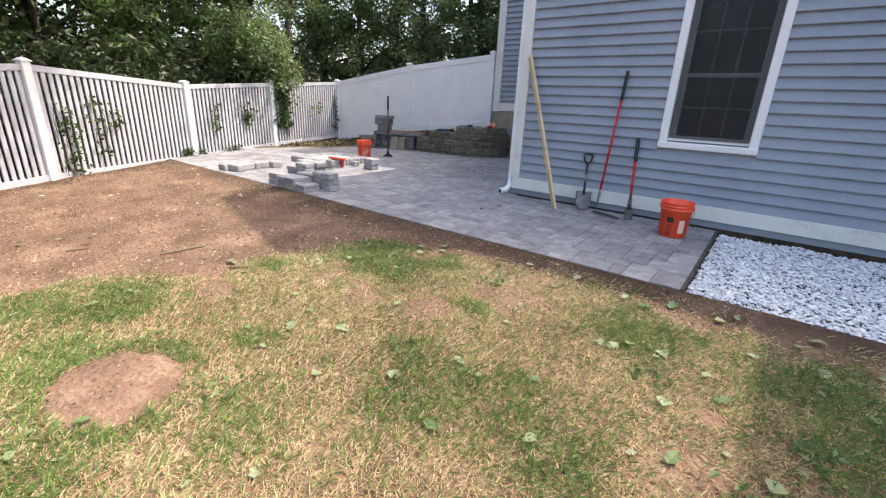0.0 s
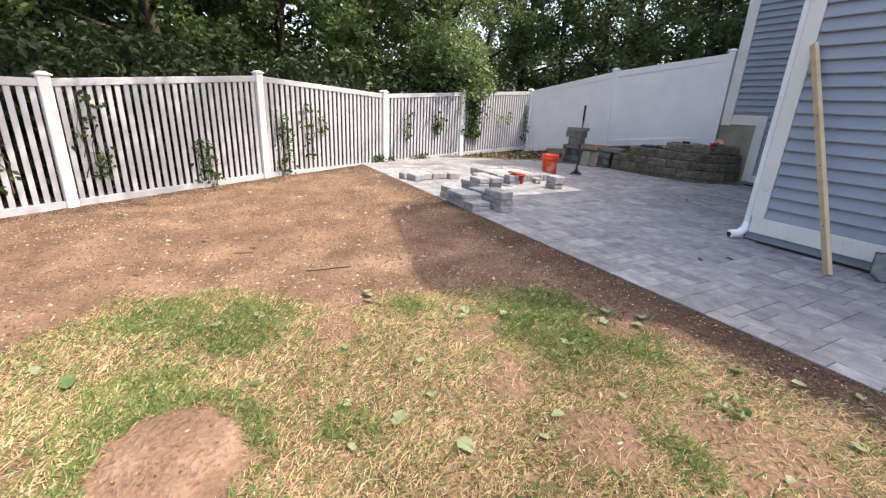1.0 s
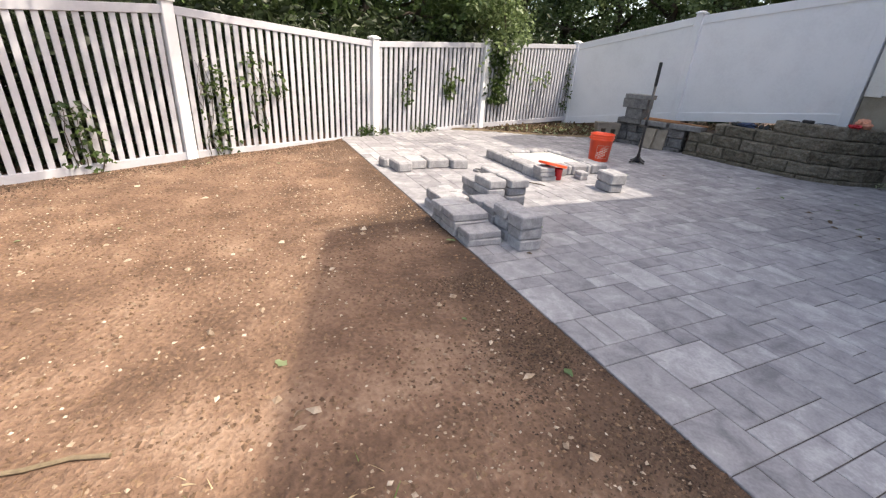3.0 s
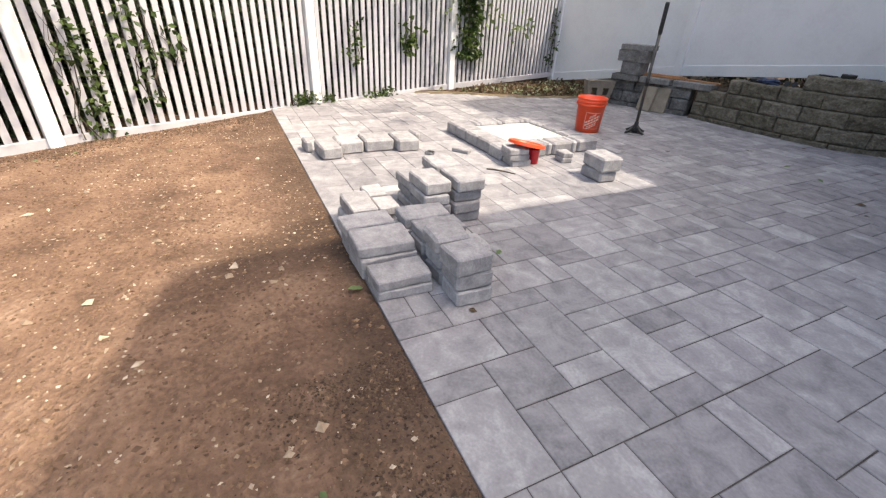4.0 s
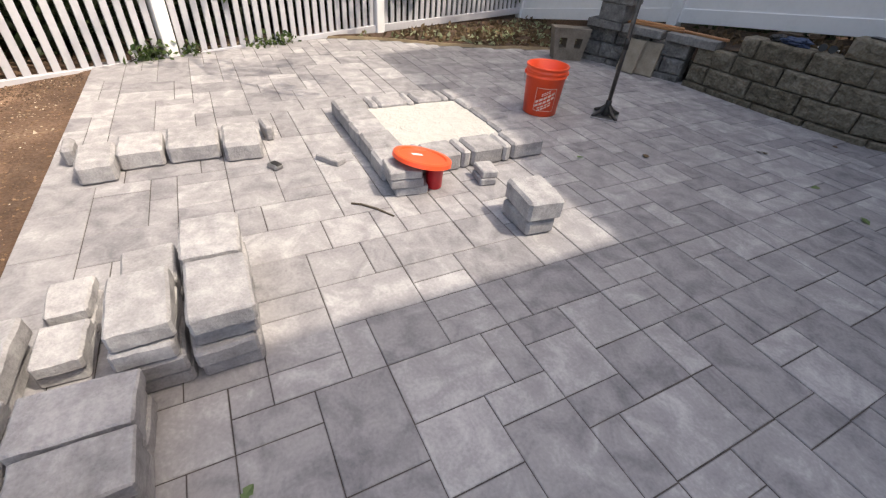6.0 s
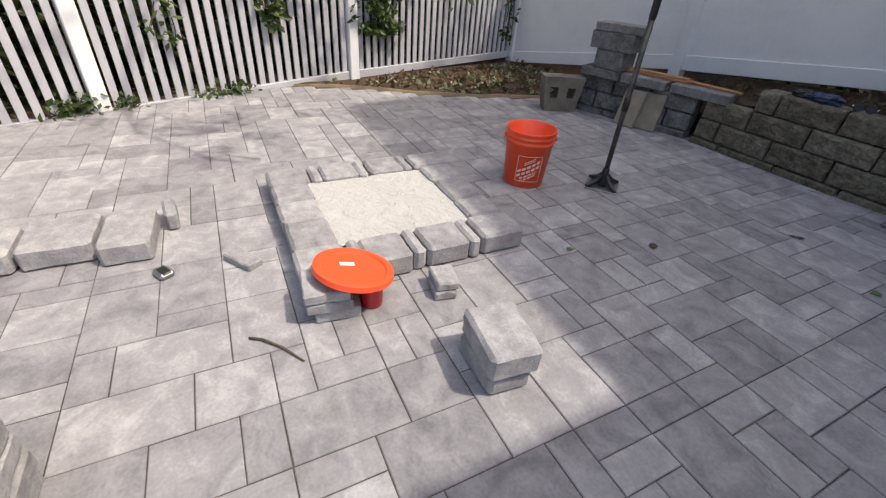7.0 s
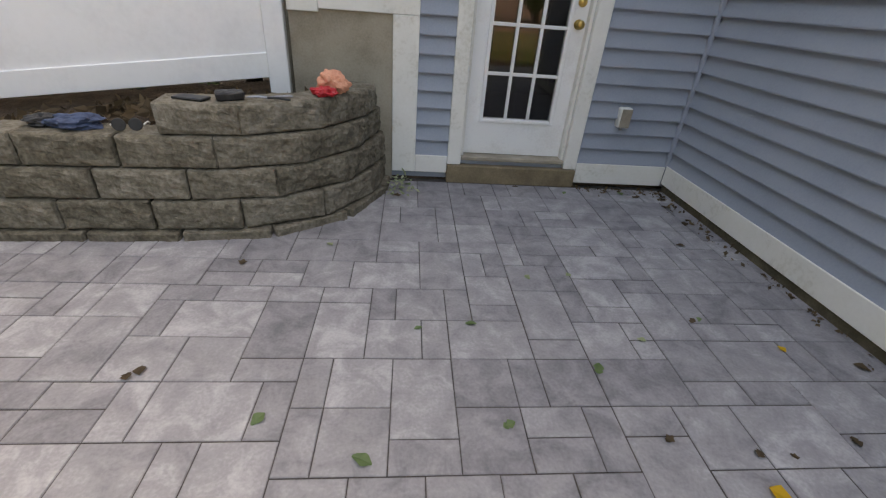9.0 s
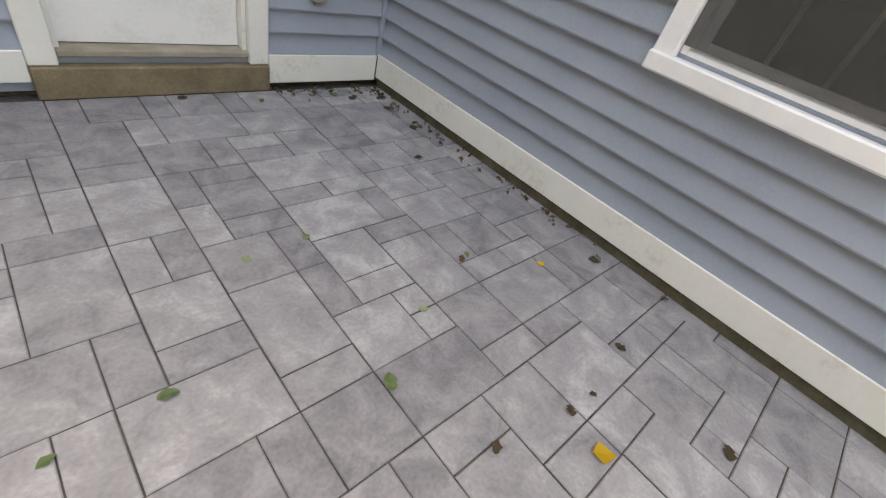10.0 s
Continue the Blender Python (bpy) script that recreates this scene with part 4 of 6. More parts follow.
sand_fill()
stone(-6.03, -5.775, 5.655, 5.845, 0, 0.09, "small stack of two tumbled grey blocks", -4, 0.1, group="block pair")
stone(-6.035, -5.765, 5.65, 5.86, 0.09, 0.115, "small stack of two tumbled grey blocks", -8, 0.06, group="block pair")
stone(-6.44, -6.29, 5.71, 5.83, 0, 0.046, "thin grey wedge of stone lying on pavers", -12, 0.15)
stone(-6.445, -6.295, 5.71, 5.83, 0.046, 0.046, "thin grey wedge of stone lying on pavers", -10, 0.15)
stone(-6.98, -6.80, 4.945, 5.04, 0, 0.04, "small grey stone wedge lying alone on the pavers", 34, 0.12)
stone(-6.525, -6.34, 5.205, 5.405, 0, 0.054, "grey slab under an orange bucket lid", -6, 0.05, bevel=0.006)
stone(-6.525, -6.335, 5.18, 5.38, 0.054, 0.052, "grey slab under an orange bucket lid", -10, 0.05, bevel=0.006)
stone(-6.525, -6.335, 5.175, 5.37, 0.106, 0.05, "grey slab under an orange bucket lid", -8, 0.05, bevel=0.006)


# ---------- buckets, lid and tools ----------
def ring_tube(r, z, t, seg=36):
    return lathe([(r - t, z - t), (r, z - t), (r + t * 0.4, z), (r, z + t), (r - t, z + t)], seg, close=False)


def bucket(at, turn, label, printed):
    b = thing("bucket", label, "bucket", at @ pose(0, 0, 0, 0, 0, turn), "orange buckets")
    r0, r1, h = 0.134, 0.157, 0.375
    wall = lathe([(r0 - 0.012, 0.0), (r0, 0.006), (r1 - 0.004, h - 0.085), (r1 + 0.003, h - 0.083), (r1 + 0.004, h - 0.07), (r1 - 0.002, h - 0.066), (r1 - 0.001, h - 0.05), (r1 + 0.006, h - 0.048), (r1 + 0.006, h - 0.036),
                  (r1 + 0.001, h - 0.033), (r1 + 0.002, h - 0.016), (r1 + 0.009, h - 0.014), (r1 + 0.009, h - 0.002), (r1 + 0.004, h), (r1 - 0.003, h - 0.003), (r0 - 0.006, 0.01)], 44, close=False)
    shell = part("shell", wall, ORANGE, b, smooth=True)
    part("bottom", lathe([(r0 - 0.006, 0.008), (0.01, 0.009), (0.001, 0.009)], 44, close=False), ORANGE, b)
    for sx in (-1, 1):
        part("handle_lug", lathe([(0.018, 0), (0.018, 0.01), (0.01, 0.014)], 12), ORANGE, shell, at=pose(sx * (r1 + 0.002), 0, h - 0.06, 0, 90 * sx, 0))
    pts = []
    for k in range(15):
        a = math.pi * k / 14
        pts.append(((r1 + 0.012) * math.cos(a), -(r1 + 0.02) * math.sin(a) * 0.99, h - 0.06 - 0.17 * math.sin(a)))
    part("wire_handle", tube(pts, 0.0025, 6), STEEL, b, "thin steel wire handle", True)

    def skin(u, z, off=0.0012):
        f = z / (h - 0.085)
        r = r0 + (r1 - 0.004 - r0) * f + off
        a = math.pi / 2 + u / r
        return Vector((r * math.cos(a), r * math.sin(a), z))

    def patch(bm, corners, n=8):
        """A printed patch between four (u, z) corners that hugs the wall."""
        (a, b2, c, d) = corners
        rows = []
        for i in range(n + 1):
            s = i / n
            lo, hi = (a[0] + (b2[0] - a[0]) * s, a[1] + (b2[1] - a[1]) * s), (d[0] + (c[0] - d[0]) * s, d[1] + (c[1] - d[1]) * s)
            rows.append((bm.verts.new(skin(*lo)), bm.verts.new(skin(*hi))))
        for p, q in zip(rows, rows[1:]):
            bm.faces.new((p[0], q[0], q[1], p[1]))

    if printed:
        bm = nb()
        w, lo, hi, t = 0.082, 0.05, 0.225, 0.004
        patch(bm, [(-w, lo), (w, lo), (w, lo + t), (-w, lo + t)], 12)
        patch(bm, [(-w, hi), (w, hi), (w, hi + t), (-w, hi + t)], 12)
        patch(bm, [(-w, lo), (-w + t, lo), (-w + t, hi), (-w, hi)], 1)
        patch(bm, [(w - t, lo), (w, lo), (w, hi), (w - t, hi)], 1)
        # slanting bars in place of the lettering
        for c, hh, half in ((0.192, 0.022, 0.034), (0.142, 0.05, 0.074), (0.088, 0.032, 0.052)):
            n = 5 if hh > 0.04 else 4
            for k in range(n):
                u0 = -half + 2 * half * k / n
                u1 = u0 + 2 * half / n * 0.78
                for z0, z1 in ((c - hh / 2, c - hh * 0.12), (c + hh * 0.12, c + hh / 2)):
                    patch(bm, [(u0, z0 + u0 * 0.55), (u1, z0 + u1 * 0.55), (u1, z1 + u1 * 0.55), (u0, z1 + u0 * 0.55)], 2)
        part("printed_mark", bm, PALE, shell, "pale printed panel with slanting bars")
    else:
        bm = nb()
        patch(bm, [(-0.03, 0.17), (0.035, 0.17), (0.035, 0.225), (-0.03, 0.225)], 4)
        for z in (0.03, 0.05, 0.07, 0.1, 0.13):
            patch(bm, [(-0.025, z), (0.025, z), (0.025, z + 0.008), (-0.025, z + 0.008)], 3)
        part("printed_mark", bm, BLACK, shell, "dark printed marks")
        bm = nb()
        patch(bm, [(0.09, 0.06), (0.15, 0.06), (0.15, 0.2), (0.09, 0.2)], 5)
        part("printed_label", bm, PALE, shell, "pale printed label")
    return b


bucket(pose(-7.235, 6.81, 0.0), -118, "orange plastic bucket with a pale printed panel on the patio", True)
bucket(pose(-0.60, 5.14, 0.0), 172, "orange plastic bucket beside the house wall", False)

lid = thing("round_cover", "round orange bucket lid resting tilted on stone slabs", "cover", pose(-6.44, 5.388, 0.158, -12, -4, 0),
            bm=lathe([(0.001, 0.016), (0.13, 0.016), (0.135, 0.024), (0.150, 0.026), (0.163, 0.022), (0.166, 0.0), (0.160, -0.004), (0.154, 0.01), (0.001, 0.010)], 48, close=False), material=ORANGE, smooth=True, crisp=32)
part("paper_label", box(nb(), -0.03, 0.03, -0.013, 0.013, 0.0165, 0.0175), PAPER, lid, "small white paper label", at=pose(-0.03, -0.02, 0, 0, 0, 85))
# no real tub: a dark red form for the lid's translucent red shadow
thing("tub", "added dark red form standing for the red shade under the orange lid", "tub", pose(-6.40, 5.45, 0.0), bm=lathe([(0.040, 0), (0.044, 0.005), (0.050, 0.125), (0.052, 0.128), (0.047, 0.128), (0.038, 0.01)], 24), material=RED, smooth=True)

tape = thing("tape_measure", "small chrome tape measure lying on the pavers", "tape measure", pose(-6.90, 4.67, 0, 0, 0, 30), bm=box(nb(), -0.04, 0.04, -0.03, 0.03, 0, 0.032, 0.009), material=STEEL)
part("grip", box(nb(), -0.02, 0.043, -0.018, 0.018, 0.028, 0.036, 0.003), BLACK, tape, "black rubber grip")
thing("stick", "thin dark bent twig on the pavers", "twig", bm=tube([(-6.372, 4.961, 0.006), (-6.345, 5.005, 0.007), (-6.28, 5.065, 0.006), (-6.184, 5.126, 0.005)], [0.005, 0.006, 0.006, 0.004], 6), material=BARK)


def tamper():
    t = thing("hand_tamper", "hand tamper with a square steel foot standing upright", "tamper", pose(-6.98, 7.30, 0, 0, 0, 40))
    part("foot_plate", box(nb(), -0.105, 0.105, -0.105, 0.105, 0.0, 0.012, 0.003), STEEL, t, "worn square steel plate")
    for k in range(4):
        bm = tube([(0.022, 0, 0.085), (0.06, 0, 0.045), (0.135, 0, 0.016)], [0.016, 0.018, 0.012], 8)
        part("brace", bm, BLACK, t, "black cast rib", at=pose(0, 0, 0, 0, 0, 45 + 90 * k))
    part("socket", lathe([(0.036, 0.014), (0.034, 0.05), (0.024, 0.10), (0.023, 0.135)], 16), BLACK, t, "black cast socket", True)
    shaft = part("shaft", lathe([(0.0165, 0.13), (0.0165, 1.10)], 16), DARKSTEEL, t, "dark tube shaft", True)
    part("collar", lathe([(0.020, 0.52), (0.020, 0.60)], 16), BLACK, shaft, "black sleeve", True)
    part("grip", lathe([(0.019, 1.03), (0.021, 1.05), (0.021, 1.31), (0.017, 1.325)], 16), BLACK, shaft, "black rubber grip", True)
    return t


tamper()


def between(a, b):
    """A pose whose z runs from a towards b."""
    a, b = Vector(a), Vector(b)
    return Matrix.Translation(a) @ (b - a).to_track_quat('Z', 'Y').to_matrix().to_4x4(), (b - a).length


m, ln = between((-1.585, 5.60, 0.02), (-1.50, 5.715, 1.70))
rake = thing("garden_rake", "red long-handled steel rake leaning on the siding", "rake", m)
rs = part("shaft", lathe([(0.014, 0.22), (0.0155, ln - 0.32)], 12), RED, rake, smooth=True)
part("grip", lathe([(0.018, ln - 0.33), (0.02, ln - 0.31), (0.02, ln - 0.01), (0.014, ln)], 12), BLACK, rs, "black foam grip", True)
part("ferrule", lathe([(0.006, 0.02), (0.011, 0.1), (0.017, 0.22), (0.017, 0.27)], 12), STEEL, rs, "steel ferrule", True)
head = thing("rake_head", "rusty steel rake head lying on the pavers", "rake head", pose(-1.42, 5.47, 0.012, 0, 0, -22), bm=box(nb(), -0.19, 0.19, -0.011, 0.011, 0, 0.018, 0.003), material=DARKSTEEL)
for k in range(13):
    part("tine", tube([(-0.18 + 0.03 * k, 0, 0.008), (-0.18 + 0.03 * k, -0.045, 0.006), (-0.18 + 0.03 * k, -0.07, -0.008)], [0.004, 0.004, 0.002], 5), DARKSTEEL, head)

m, ln = between((-1.15, 5.49, 0.0), (-1.25, 5.715, 0.945))
bar = thing("digging_spade", "narrow spade with a red and black handle against the wall", "spade", m)
part("shaft", lathe([(0.016, 0.2), (0.018, ln - 0.26)], 12), RED, bar, smooth=True)
part("grip", lathe([(0.021, ln - 0.27), (0.023, ln - 0.25), (0.023, ln - 0.01), (0.016, ln)], 12), BLACK, bar, "black grip", True)
part("blade", box(nb(), -0.045, 0.045, -0.012, 0.012, 0.0, 0.13, 0.006), DARKSTEEL, bar, "dark steel blade")
part("socket", lathe([(0.03, 0.12), (0.022, 0.2), (0.02, 0.27)], 10), DARKSTEEL, bar, "dark steel socket", True)

m, ln = between((-1.75, 5.555, 0.0), (-1.815, 5.71, 0.70))
shovel = thing("shovel", "short shovel with a black D-handle leaning on the wall", "shovel", m)
bm = nb()
cols, rows_ = 9, 9
grid = []
for j in range(rows_):
    z = 0.24 * j / (rows_ - 1)
    half = 0.095 * math.sqrt(max(0.02, 1 - (1 - min(1, z / 0.09)) ** 2))
    grid.append([bm.verts.new((half * (2 * i / (cols - 1) - 1), 0.022 * (2 * i / (cols - 1) - 1) ** 2, z)) for i in range(cols)])
for r0, r1 in zip(grid, grid[1:]):
    for i in range(cols - 1):
        bm.faces.new((r0[i], r0[i + 1], r1[i + 1], r1[i]))
bmesh.ops.solidify(bm, geom=bm.faces[:], thickness=0.003)
part("blade", bm, STEEL, shovel, "worn steel blade", True)
part("shaft", lathe([(0.016, 0.2), (0.014, 0.3), (0.014, ln - 0.12)], 12), BLACK, shovel, smooth=True)
part("collar", lathe([(0.0165, 0.36), (0.0165, 0.46)], 12), STEEL, shovel, "pale label band", True)
part("d_handle", tube([(0, 0, ln - 0.13), (-0.035, 0, ln - 0.09), (-0.055, 0, ln - 0.02), (-0.05, 0, ln), (0.05, 0, ln), (0.055, 0, ln - 0.02), (0.035, 0, ln - 0.09), (0, 0, ln - 0.13)], 0.013, 8), BLACK, shovel, "black plastic D-handle", True)

m, ln = between((-2.02, 5.31, 0.002), (-2.79, 5.71, 1.89))
board = thing("lumber_board", "pale pine board with knots leaning on the house", "board", m @ pose(0, 0, 0, 0, 0, 78), bm=box(nb(), -0.037, 0.037, -0.017, 0.017, 0.0, ln, 0.003), material=LUMBER)
for z in (0.42, 0.95, 1.4):
    part("knot", lathe([(0.009, 0), (0.004, 0.0008)], 8), OLDWOOD, board, "dark knot", at=pose(0.008, -0.017, z, 90))
    part("knot", lathe([(0.009, 0), (0.004, 0.0008)], 8), OLDWOOD, board, "dark knot", at=pose(0.008, 0.017, z, -90))


def downspout():
    d = thing("downspout", "white downspout with an open elbow at the house corner", "downspout")
    bm = box(nb(), SW_X - 0.105, SW_X - 0.042, SOUTH_Y - 0.02, SOUTH_Y + 0.055, 0.16, 5.6, 0.01)
    part("pipe", bm, VINYL, d)
    bm = tube([(SW_X - 0.073, SOUTH_Y + 0.017, 0.19), (SW_X - 0.078, SOUTH_Y + 0.0, 0.11), (SW_X - 0.10, SOUTH_Y - 0.05, 0.062), (SW_X - 0.15, SOUTH_Y - 0.14, 0.05)], [0.042, 0.044, 0.044, 0.044], 12)
    part("elbow", bm, VINYL, d, smooth=True)
    # the elbow is capped; a black disc gives its mouth the darkness inside
    part("outlet", lathe([(0.037, 0), (0.03, 0.001)], 12), BLACK, d, "black disc painting the dark inside of the open end", at=pose(SW_X - 0.1505, SOUTH_Y - 0.141, 0.05, 90, 0, 151 + 180))


downspout()
outlet = thing("outlet_box", "grey weatherproof outlet box fixed to the siding", "outlet", bm=box(nb(), -3.575, -3.49, DOOR_Y - 0.075, DOOR_Y - 0.008, 0.48, 0.62, 0.008), material=TRIM)
part("cover", box(nb(), -3.57, -3.495, DOOR_Y - 0.083, DOOR_Y - 0.0755, 0.485, 0.615, 0.003), SLABTAN, outlet, "stained hinged cover")
part("conduit_knob", lathe([(0.012, 0), (0.012, 0.02), (0.006, 0.024)], 10), STEEL, outlet, "small fitting", at=pose(-3.533, DOOR_Y - 0.04, 0.478, 180))
pipe = thing("drain_pipe", "grey corrugated drain pipe behind the fence end", "pipe", bm=tube([(-5.905, 10.0, 0.4), (-5.905, 10.0, 0.8), (-5.905, 10.01, 1.05), (-5.90, 10.05, 1.25)], 0.05, 12), material=CONCRETE, smooth=True)

# ---------- oddments on the retaining wall ----------
thing("phone", "flat black phone lying on the wall top", "phone", pose(-6.15, 9.08, 0.706, 0, 0, -12), bm=box(nb(), -0.08, 0.08, -0.04, 0.04, 0, 0.012, 0.004), material=BLACK)
thing("pouch", "small black pouch on the wall top", "pouch", pose(-5.98, 9.12, 0.706, 0, 0, 25), bm=rough_block(0.13, 0.09, 0.04, 7, 0.1, 0.008, 0.012), material=BLACK)
pr = thing("pruner", "steel hand shears lying on the wall top", "shears", pose(-5.80, 9.13, 0.71, 0, 0, 12))
part("handle", tube([(0, 0, 0.01), (0.05, 0.02, 0.012), (0.12, 0.035, 0.01)], 0.006, 6), STEEL, pr)
part("handle", tube([(0, 0, 0.01), (0.05, -0.02, 0.012), (0.11, -0.045, 0.01)], 0.006, 6), BLACK, pr)
part("blade", tube([(0, 0, 0.01), (-0.05, 0.01, 0.012), (-0.1, 0.005, 0.01)], [0.008, 0.007, 0.002], 6), STEEL, pr)


def crumple(lx, ly, lz, seed, material, name, label, at):
    bm = bmesh.new()
    bmesh.ops.create_icosphere(bm, subdivisions=4, radius=0.5)
    o = Vector((seed, seed * 2, seed * 3))
    for v in bm.verts:
        v.co *= 1 + 0.45 * noise.noise(v.co * 3.2 + o) + 0.22 * noise.noise(v.co * 8 + o)
        v.co = Vector((v.co.x * lx, v.co.y * ly, max(0.0, v.co.z + 0.42) * lz))
    return thing(name, label, "cloth", at, bm=bm, material=material)


crumple(0.17, 0.13, 0.13, 3, SALMON, "work_glove", "crumpled salmon work glove on the wall top", pose(-5.52, 9.42, 0.70))
crumple(0.12, 0.09, 0.06, 5, RED, "work_glove", "crumpled red work glove on the wall top", pose(-5.55, 9.32, 0.70))
crumple(0.24, 0.15, 0.07, 8, BLUECLOTH, "rag", "crumpled blue rag on the wall top", pose(-6.72, 9.06, 0.54))
crumple(0.15, 0.11, 0.06, 12, BLACK, "rag", "crumpled dark rag with a pale edge on the wall", pose(-6.88, 9.07, 0.54))
gl = thing("safety_glasses", "dark safety glasses with pale rims on the wall", "glasses", pose(-6.45, 9.02, 0.545, 0, 0, 15))
for sx in (-0.035, 0.035):
    part("lens", lathe([(0.001, 0), (0.028, 0.001), (0.031, 0.006), (0.028, 0.009)], 16), BLACK, gl, at=pose(sx, 0, 0.035, 75))
for sx in (-0.07, 0.07):
    part("temple", tube([(sx, 0, 0.035), (sx, 0.07, 0.03), (sx * 0.9, 0.12, 0.01)], 0.004, 6), PAPER, gl, "pale arm")



# ---------- trees ----------
def leaf_cloud(name, centres, per, spread, size, seed, material, droop=0.3):
    """Many single leaves round the centres, each a folded diamond, in one mesh."""
    rng = np.random.default_rng(seed)
    c = np.repeat(np.asarray(centres, float), per, axis=0)
    n = len(c)
    d = rng.normal(size=(n, 3))
    d /= np.linalg.norm(d, axis=1)[:, None]
    p = c + d * (spread * rng.random(n) ** 0.5)[:, None] * np.array([1, 1, 0.8])
    s = size * (0.6 + 0.8 * rng.random(n))
    u = rng.normal(size=(n, 3))
    u[:, 2] = u[:, 2] * 0.6 - droop
    u /= np.linalg.norm(u, axis=1)[:, None]
    w = np.cross(u, rng.normal(size=(n, 3)))
    w /= np.linalg.norm(w, axis=1)[:, None]
    up = np.cross(u, w)
    v = np.empty((n, 4, 3))
    v[:, 0] = p
    v[:, 1] = p + u * (s * 0.5)[:, None] + w * (s * 0.3)[:, None] + up * (s * 0.08)[:, None]
    v[:, 2] = p + u * s[:, None]
    v[:, 3] = p + u * (s * 0.5)[:, None] - w * (s * 0.3)[:, None] + up * (s * 0.08)[:, None]
    idx = np.arange(n * 4).reshape(n, 4)
    me = bpy.data.meshes.new(name)
    me.from_pydata(v.reshape(-1, 3).tolist(), [], idx.tolist())
    me.materials.append(material)
    return me


def tree(seed, height, radius, low, clumps, per, size, material, label):
    """A tree whose foliage starts low: a bent tapered trunk, limbs, and a ragged crown of single leaves."""
    rng = random.Random(seed)
    t = tagged(new("tree"), label, "tree", "trees behind the fence")
    pts, x, y = [], 0.0, 0.0
    for k in range(7):
        pts.append((x, y, height * 0.85 * k / 6 - 0.2))
        x += rng.uniform(-0.12, 0.12)
        y += rng.uniform(-0.12, 0.12)
    trunk = part("trunk", tube(pts, [0.17 - 0.022 * k for k in range(7)], 9), BARK, t, smooth=True)
    centres = []
    bm = nb()
    nl = 16
    for k in range(nl):
        z = low + (height * 0.92 - low) * (k + rng.random()) / nl
        f = (z - low) / (height - low)
        reach = radius * (0.55 + 0.6 * math.sin(math.pi * min(1, f * 0.8 + 0.2))) * rng.uniform(0.6, 1.1)
        a = k * 2.4 + rng.uniform(-0.5, 0.5)
        base = Vector(pts[min(6, max(0, int(z / (height * 0.85) * 6)))])
        base.z = z * 0.9
        tip = Vector((math.cos(a) * reach, math.sin(a) * reach, z + rng.uniform(-0.1, 0.5)))
        midp = (base + tip) / 2 + Vector((0, 0, 0.25))
        tube([base, midp, tip], [0.05, 0.03, 0.01], 5, bm)
        for q in range(clumps // nl):
            s = rng.uniform(0.25, 1.08)
            c = base.lerp(tip, s) + Vector((rng.gauss(0, 0.32), rng.gauss(0, 0.32), rng.gauss(0, 0.3)))
            centres.append(c)
    part("limb", bm, BARK, trunk, smooth=True)
    part("crown", leaf_cloud("crown", centres, per, 0.34, size, seed, material), material, t)
    return t


V = [tree(11, 7.0, 1.9, 0.6, 176, 78, 0.115, LEAF, "dense green broadleaf tree standing behind the white fence"),
     tree(12, 7.5, 1.8, 0.7, 176, 60, 0.095, LEAFLIGHT, "light green leafy tree standing behind the white fence"),
     tree(13, 8.0, 2.1, 0.5, 192, 80, 0.12, LEAFDARK, "dark green shaded tree standing behind the white fence")]
SPOTS = [(0, -11.9, 4.6, 0, 1.0), (1, -12.3, 7.0, 40, 1.0), (0, -11.2, 2.4, 130, 1.0), (2, -10.4, 0.2, 75, 1.0), (0, -9.5, -1.8, 200, 1.0), (2, -8.3, -4.0, 10, 1.0),
         (2, -13.8, 3.0, 160, 1.2), (0, -14.3, 5.8, 260, 1.2), (1, -13.9, 9.6, 310, 1.05), (2, -12.8, 0.6, 30, 1.25), (2, -11.6, -2.4, 300, 1.25),
         (1, -10.4, 12.6, 95, 1.05), (1, -8.2, 12.9, 15, 1.1), (1, -6.6, 13.6, 220, 1.1), (1, -8.9, 15.4, 140, 1.3), (0, -12.3, 14.6, 20, 1.2),
         (2, -16.6, 8.4, 55, 1.35), (2, -16.2, 1.8, 100, 1.4), (2, -14.5, -3.0, 350, 1.4), (1, -17.0, 13.4, 15, 1.3), (0, -6.4, -5.5, 15, 1.1),
         (0, -12.3, 11.3, 60, 1.0), (1, -10.9, 11.6, 170, 0.95), (1, -9.4, 13.6, 250, 1.1), (0, -7.4, 13.8, 330, 1.1), (2, -14.6, 11.6, 210, 1.2),
         # unseen trees added far south, not by the fence, to darken window reflections
         (2, -6.0, -21.5, 40, 1.1), (0, -1.0, -22.2, 80, 1.15), (2, 4.0, -21.8, 140, 1.1), (0, 9.0, -22.4, 190, 1.2), (2, 14.0, -20.0, 230, 1.2), (2, -11.5, -18.5, 70, 1.3)]
first = set()
for v, x, y, r, s in SPOTS:
    m = pose(x, y, -0.15, 0, 0, r)
    t = V[v] if v not in first else copy_thing(V[v], m)
    first.add(v)
    t.matrix_basis = m @ Matrix.Diagonal((s, s, s, 1))



# ---------- vines and overhanging branches on the fence ----------
def along(i, u, z, off=0.06):
    (ax, ay), (bx, by) = POSTS[i], POSTS[i + 1]
    d = Vector((bx - ax, by - ay)).normalized()
    return Vector((ax + (bx - ax) * u + d.y * off, ay + (by - ay) * u - d.x * off, z))


